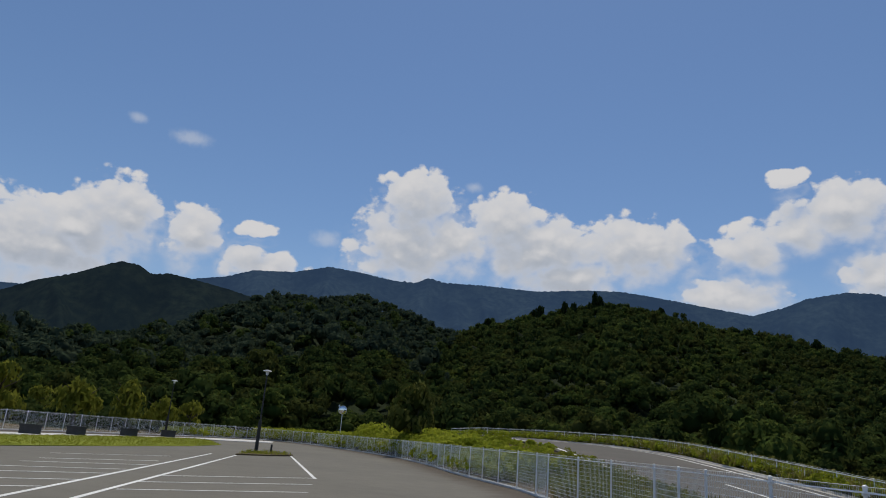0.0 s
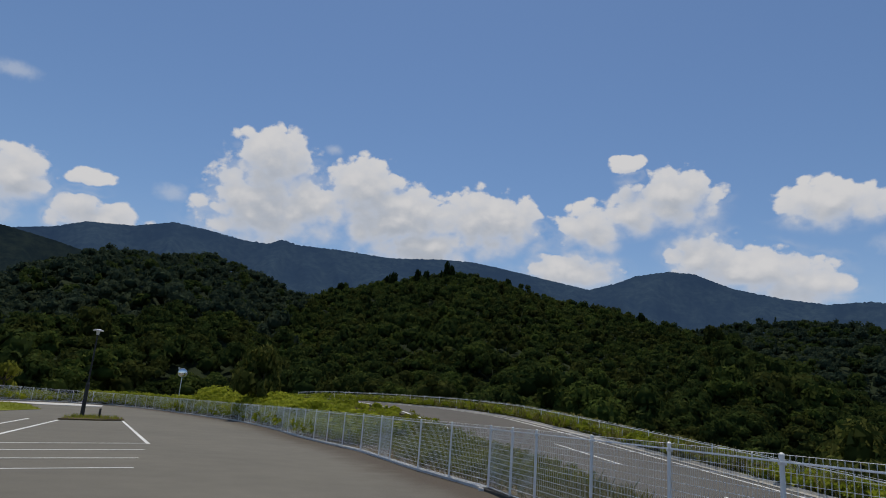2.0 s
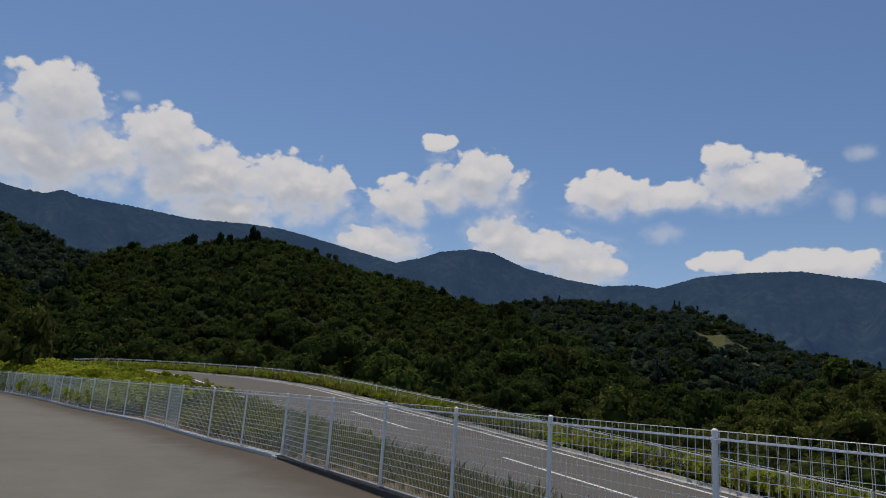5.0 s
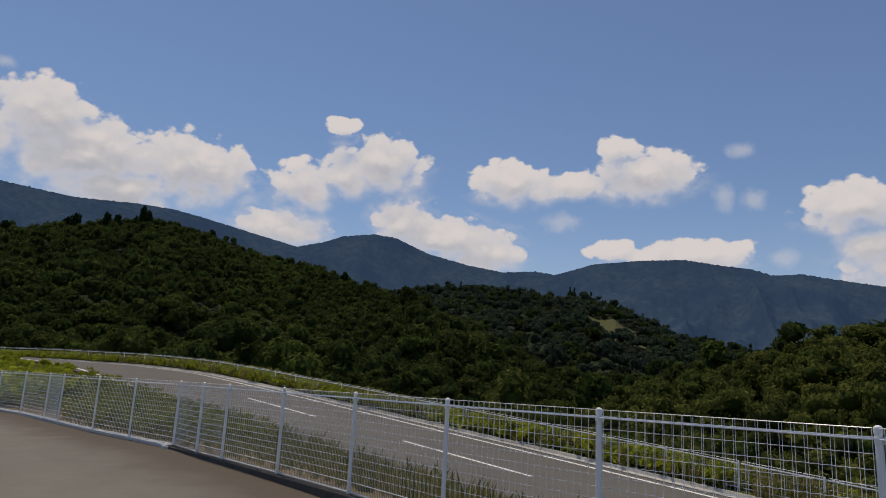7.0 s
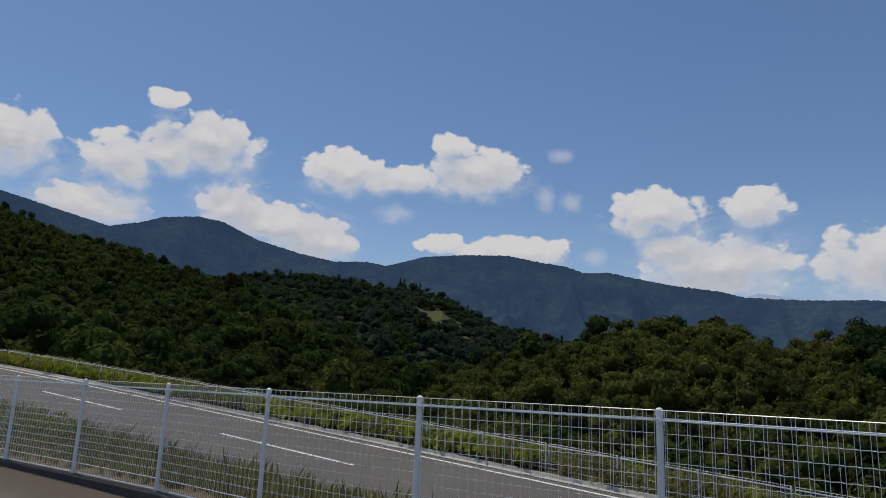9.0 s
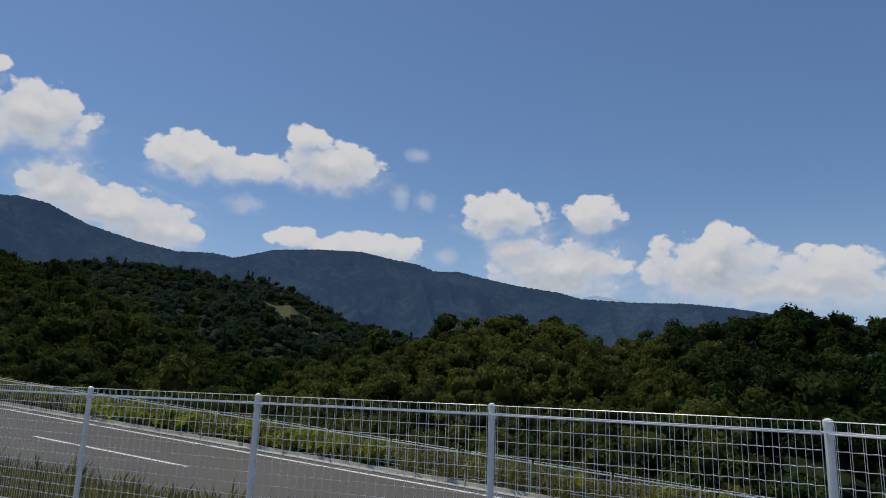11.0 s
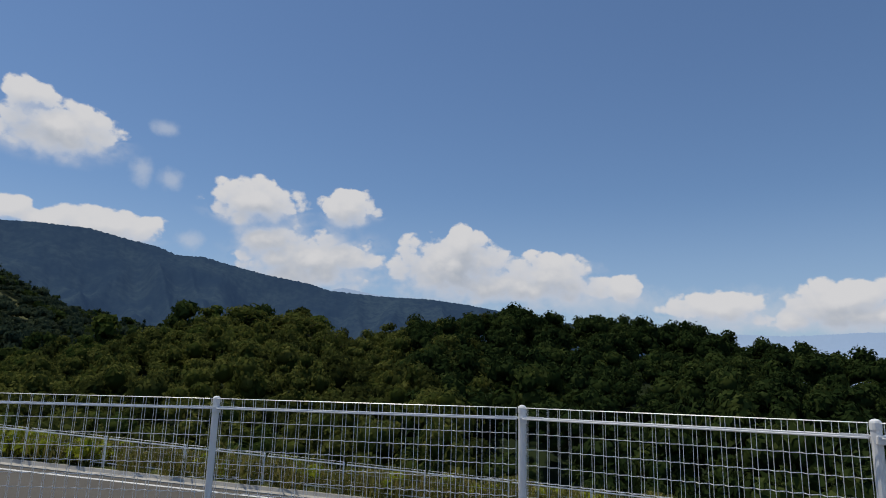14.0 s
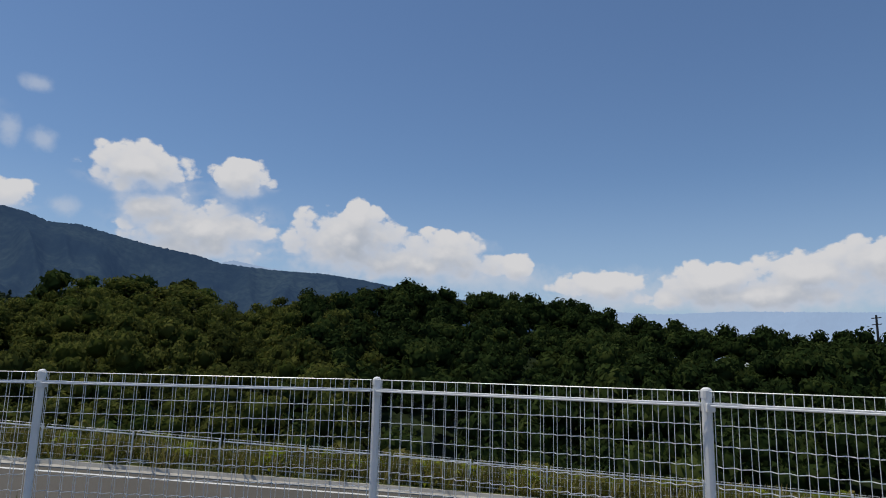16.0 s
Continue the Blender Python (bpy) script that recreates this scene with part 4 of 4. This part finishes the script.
scatter("scrub", *SCRUB, [crown_shape(gen, 4, 34, 0.09, 0.8, core=True) for _ in range(4)], 1.4, LEAF_WOOD, "dark scrub at the foot of the wooded hill", 59, "scrub")
scatter("bank_grass", *between(5200, -8, 22, 1, 12, lambda f, d: f > 0.25), TUFTS, 0.26, GRASS, "sparse dry verge grass on the earth bank", 51)
scatter("bank_grass", *between(3200, -8, 22, 4, 12, lambda f, d: d < 1.8), TUFTS, 0.4, GRASS, "taller grass along the near edge of the road", 52)
scatter("bank_weeds", *between(1500, 15, 34, 1, 12, lambda f, d: (f > 0.4) & (d > 0.15)), BUSHY, 0.36, LEAF_YOUNG, "green weeds and grass behind the mesh fence", 53, "weeds")
scatter("bank_weeds", *between(9500, 27, 92, -26, 10, lambda f, d: (f > 0.3) & (d > 2.2)), LEAFY, 0.66, WEED, "bright yellow-green weeds behind the mesh fence", 54, "weeds")
scatter("bank_weeds", *between(4200, 30, 84, -14, 10, lambda f, d: (d > 0.15) & (d < 3.5)), LEAFY, 0.36, WEED, "low yellow-green weeds beside the road bend", 58, "weeds")
q = gen.uniform(0, 1, 2600)
k = np.nonzero((EDGE[:, 1] > 40) & (EDGE[:, 0] > -21))[0]
k = k[(q * len(k)).astype(int)]
o = gen.uniform(0.8, 2.6, len(k))
gx, gy = EDGE[k, 0] + side_of(EDGE)[k, 0] * o, EDGE[k, 1] + side_of(EDGE)[k, 1] * o
gd, _, _ = near_line(gx, gy, ROAD_LINE)
m = (gd > HALF + 0.9) & (gen.random(len(k)) < 0.55 + 0.5 * np.sin(k * 0.21))
scatter("bank_weeds", gx[m], gy[m], ground_height(gx[m], gy[m]), BUSHY, 0.9, WEED, "tall yellow-green weeds crowding over the fence", 64, "weeds")
scatter("road_weeds", *beyond(3000, 8, 80, 1.1, 3.0), LEAFY, 0.42, WEED, "yellow-green weeds along the low road fence", 55, "weeds")
scatter("road_weeds", *beyond(1500, 8, 140, 2.4, 5.8), LEAFY, 0.55, GRASS, "dull green undergrowth behind the road fence", 56, "weeds")
scatter("road_weeds", *beyond(420, 62, 160, 1.3, 3.4), BUSHY, 0.42, WEED, "scattered yellow-green weeds by the lower road", 65, "weeds")
scatter("road_weeds", *beyond(2200, 60, 150, 1.15, 3.2), BUSHY, 0.4, GRASS, "dull green undergrowth along the low road fence", 66, "weeds")
scatter("road_grass", *beyond(3400, 30, 165, 0.9, 3.0), TUFTS, 0.5, GRASS, "long verge grass beyond the road", 57)


# ---------------------------------------------------------------- car park furniture
def prism(name, poly, z0, z1, mat, parent=None, label=""):
    n = len(poly)
    bm = bmesh.new()
    lo, hi = [bm.verts.new((x, y, z0)) for x, y in poly], [bm.verts.new((x, y, z1)) for x, y in poly]
    bm.faces.new(hi)
    for i in range(n):
        bm.faces.new((lo[i], lo[(i + 1) % n], hi[(i + 1) % n], hi[i]))
    bmesh.ops.triangulate(bm, faces=[q for q in bm.faces if len(q.verts) > 4])
    bmesh.ops.recalc_face_normals(bm, faces=bm.faces)
    return part(name, bm, mat, parent, label)


LAWN_POLY = [(-17.8, 24), (-17.48, 27.7), (-16.58, 35.3), (-15.84, 44.3), (-16.29, 51.6), (-18.29, 56.1), (-20.4, 61.5), (-22.68, 63.8), (-23.75, 60.6), (-24.2, 54), (-24.25, 47.2), (-24.1, 37.9), (-24.0, 24)]
lawn = prism("ground_lawn", LAWN_POLY, LOT - 0.05, LOT + 0.03, TURF)
tagged(lawn, "raised grass island in the car park", "lawn", kind="structure")
walkway = prism("pavement_walkway", [(-24.1, 24), (-24.2, 37.9), (-24.35, 47.2), (-24.3, 54), (-23.85, 60.6), (-22.72, 64.1), (-20.6, 64.4), (-17.6, 72.0), (-19.0, 78.5), (-22.2, 78.0), (-24.1, 72), (-25.4, 62), (-26.4, 52), (-27.2, 42), (-28.0, 32), (-28.6, 24)], LOT - 0.05, LOT + 0.04, PALE_CONCRETE)
tagged(walkway, "pale concrete walkway behind the grass island", "pavement", kind="structure")
gx, gy = gen.uniform(-24.3, -15.8, 5500), gen.uniform(24, 64, 5500)
m = inside(gx, gy, LAWN_POLY)
scatter("lawn_grass", gx[m], gy[m], np.full(m.sum(), LOT + 0.025), TUFTS, 0.09, LAWN, "short yellow-green grass on the island", 61)
island = prism("ground_island", [(-10.75, 36.6), (-11.3, 40.6), (-10.3, 42.6), (-9.0, 42.4), (-8.7, 40.9), (-9.4, 38.5)], LOT - 0.05, LOT + 0.07, EARTH)
tagged(island, "small worn planting island at the end of the bays", "island", kind="structure")
gx, gy = gen.uniform(-11.2, -8.8, 260), gen.uniform(36.8, 42.5, 260)
m = inside(gx, gy, [(-10.7, 36.8), (-11.2, 40.6), (-10.3, 42.4), (-9.1, 42.2), (-8.8, 40.9), (-9.5, 38.7)])
scatter("island_grass", gx[m], gy[m], np.full(m.sum(), LOT + 0.06), TUFTS, 0.16, LAWN, "thin grass on the small island", 62)


def stone_seat(at, turn, w):
    base = new("stone_seat")
    base.location, base.rotation_euler = at, (0, 0, turn)
    tagged(base, "low dark block seat at the edge of the lawn", "bench", "block seats by the lawn")
    bm = bmesh.new()
    box(bm, -w / 2, w / 2, -0.28, 0.28, 0.42, 0.56, 0.02)
    part("slab", bm, STONE, base)
    bm = bmesh.new()
    box(bm, -w / 2 + 0.06, w / 2 - 0.06, -0.22, 0.22, -0.03, 0.42, 0.015)
    part("plinth", bm, STONE, base)


for x, y, w in ((-25.3, 42.6, 1.3), (-24.9, 47.2, 1.3), (-24.6, 54.5, 1.35), (-24.4, 61.8, 1.3)):
    stone_seat((x, y, LOT + 0.04), radians(28), w)


def street_lamp(at, height, label):
    base = new("street_lamp")
    base.location = at
    tagged(base, label, "street lamp", "car park lamps")
    bm = bmesh.new()
    box(bm, -0.16, 0.16, -0.16, 0.16, -0.02, 0.04, 0.01)
    part("base_plate", bm, DARK_METAL, base)
    bm = bmesh.new()
    rod(bm, (0, 0, 0.03), (0, 0, 1.75), 0.11, 0.1, 12)
    rod(bm, (0, 0, 1.75), (0, 0, 1.82), 0.1, 0.06, 12)
    part("lower_pole", bm, DARK_METAL, base)
    bm = bmesh.new()
    rod(bm, (0, 0, 1.8), (0, 0, height - 0.3), 0.05, 0.038, 10)
    part("pole", bm, DARK_METAL, base)
    bm = bmesh.new()
    rod(bm, (0, 0, height - 0.32), (0, 0, height - 0.1), 0.07, 0.11, 12)
    part("lantern", bm, LAMP_WHITE, base, "pale lantern glass")
    bm = bmesh.new()
    rod(bm, (0, 0, height - 0.1), (0, 0, height - 0.05), 0.27, 0.25, 20)
    rod(bm, (0, 0, height - 0.05), (0, 0, height), 0.25, 0.08, 20)
    part("shade", bm, LAMP_WHITE, base, "flat pale disc shade")


street_lamp((-10.8, 40.7, LOT + 0.07), 4.75, "dark pole lamp with a flat pale shade on the small island")
street_lamp((-25.0, 62.6, LOT + 0.04), 5.0, "dark pole lamp with a pale shade beside the walkway")

bollard = new("bollard")
bollard.location = (-10.1, 41.4, LOT + 0.07)
tagged(bollard, "short dark bollard on the small island", "bollard")
bm = bmesh.new()
rod(bm, (0, 0, -0.05), (0, 0, 0.46), 0.06, n=12)
part("shaft", bm, DARK_METAL, bollard)
bm = bmesh.new()
dome(bm, (0, 0, 0.46), 0.066, 0.6, 12)
part("cap", bm, DARK_METAL, bollard)


def road_mirror(at, height, aim):
    base = new("road_mirror")
    base.location, base.rotation_euler = at, (0, 0, aim)
    tagged(base, "round convex traffic mirror on a thin pole", "road mirror")
    bm = bmesh.new()
    rod(bm, (0, 0.1, -0.2), (0, 0.1, height + 0.2), 0.04, n=10)
    part("pole", bm, WHITE_METAL, base)
    for sx in (0,):
        bm = bmesh.new()
        bmesh.ops.create_uvsphere(bm, u_segments=24, v_segments=12, radius=0.42, matrix=Matrix.LocRotScale((sx, 0.0, height), None, (1, 0.18, 1)))
        face = part("mirror_face", bm, MIRROR, base, "convex mirror face", True)
        bm = bmesh.new()
        rod(bm, (sx, 0.0, height), (sx, 0.07, height), 0.46, 0.44, 24)
        part("backing", bm, ORANGE, base)
    bm = bmesh.new()
    box(bm, -0.46, -0.3, 0.02, 0.05, height + 0.28, height + 0.5, 0.005)
    part("plate", bm, LAMP_WHITE, base, "small pale plate")


x, y = polar(-8.45, 73)
road_mirror((x, y, on_ground(x, y)), 3.72 - on_ground(x, y), radians(8))


def utility_pole(at, height):
    base = new("utility_pole")
    base.location = at
    tagged(base, "distant utility pole standing among the treetops", "utility pole")
    bm = bmesh.new()
    rod(bm, (0, 0, -1), (0, 0, height), 0.2, 0.14, 10)
    part("pole", bm, DARK_METAL, base)
    for k in (0.4, 1.3):
        bm = bmesh.new()
        box(bm, -0.9, 0.9, -0.06, 0.06, height - k - 0.06, height - k + 0.06)
        part("crossarm", bm, DARK_METAL, base)


x, y = polar(127.6, 112)
utility_pole((x, y, on_ground(x, y)), EYE + 112 * math.tan(radians(4.3)) - on_ground(x, y))
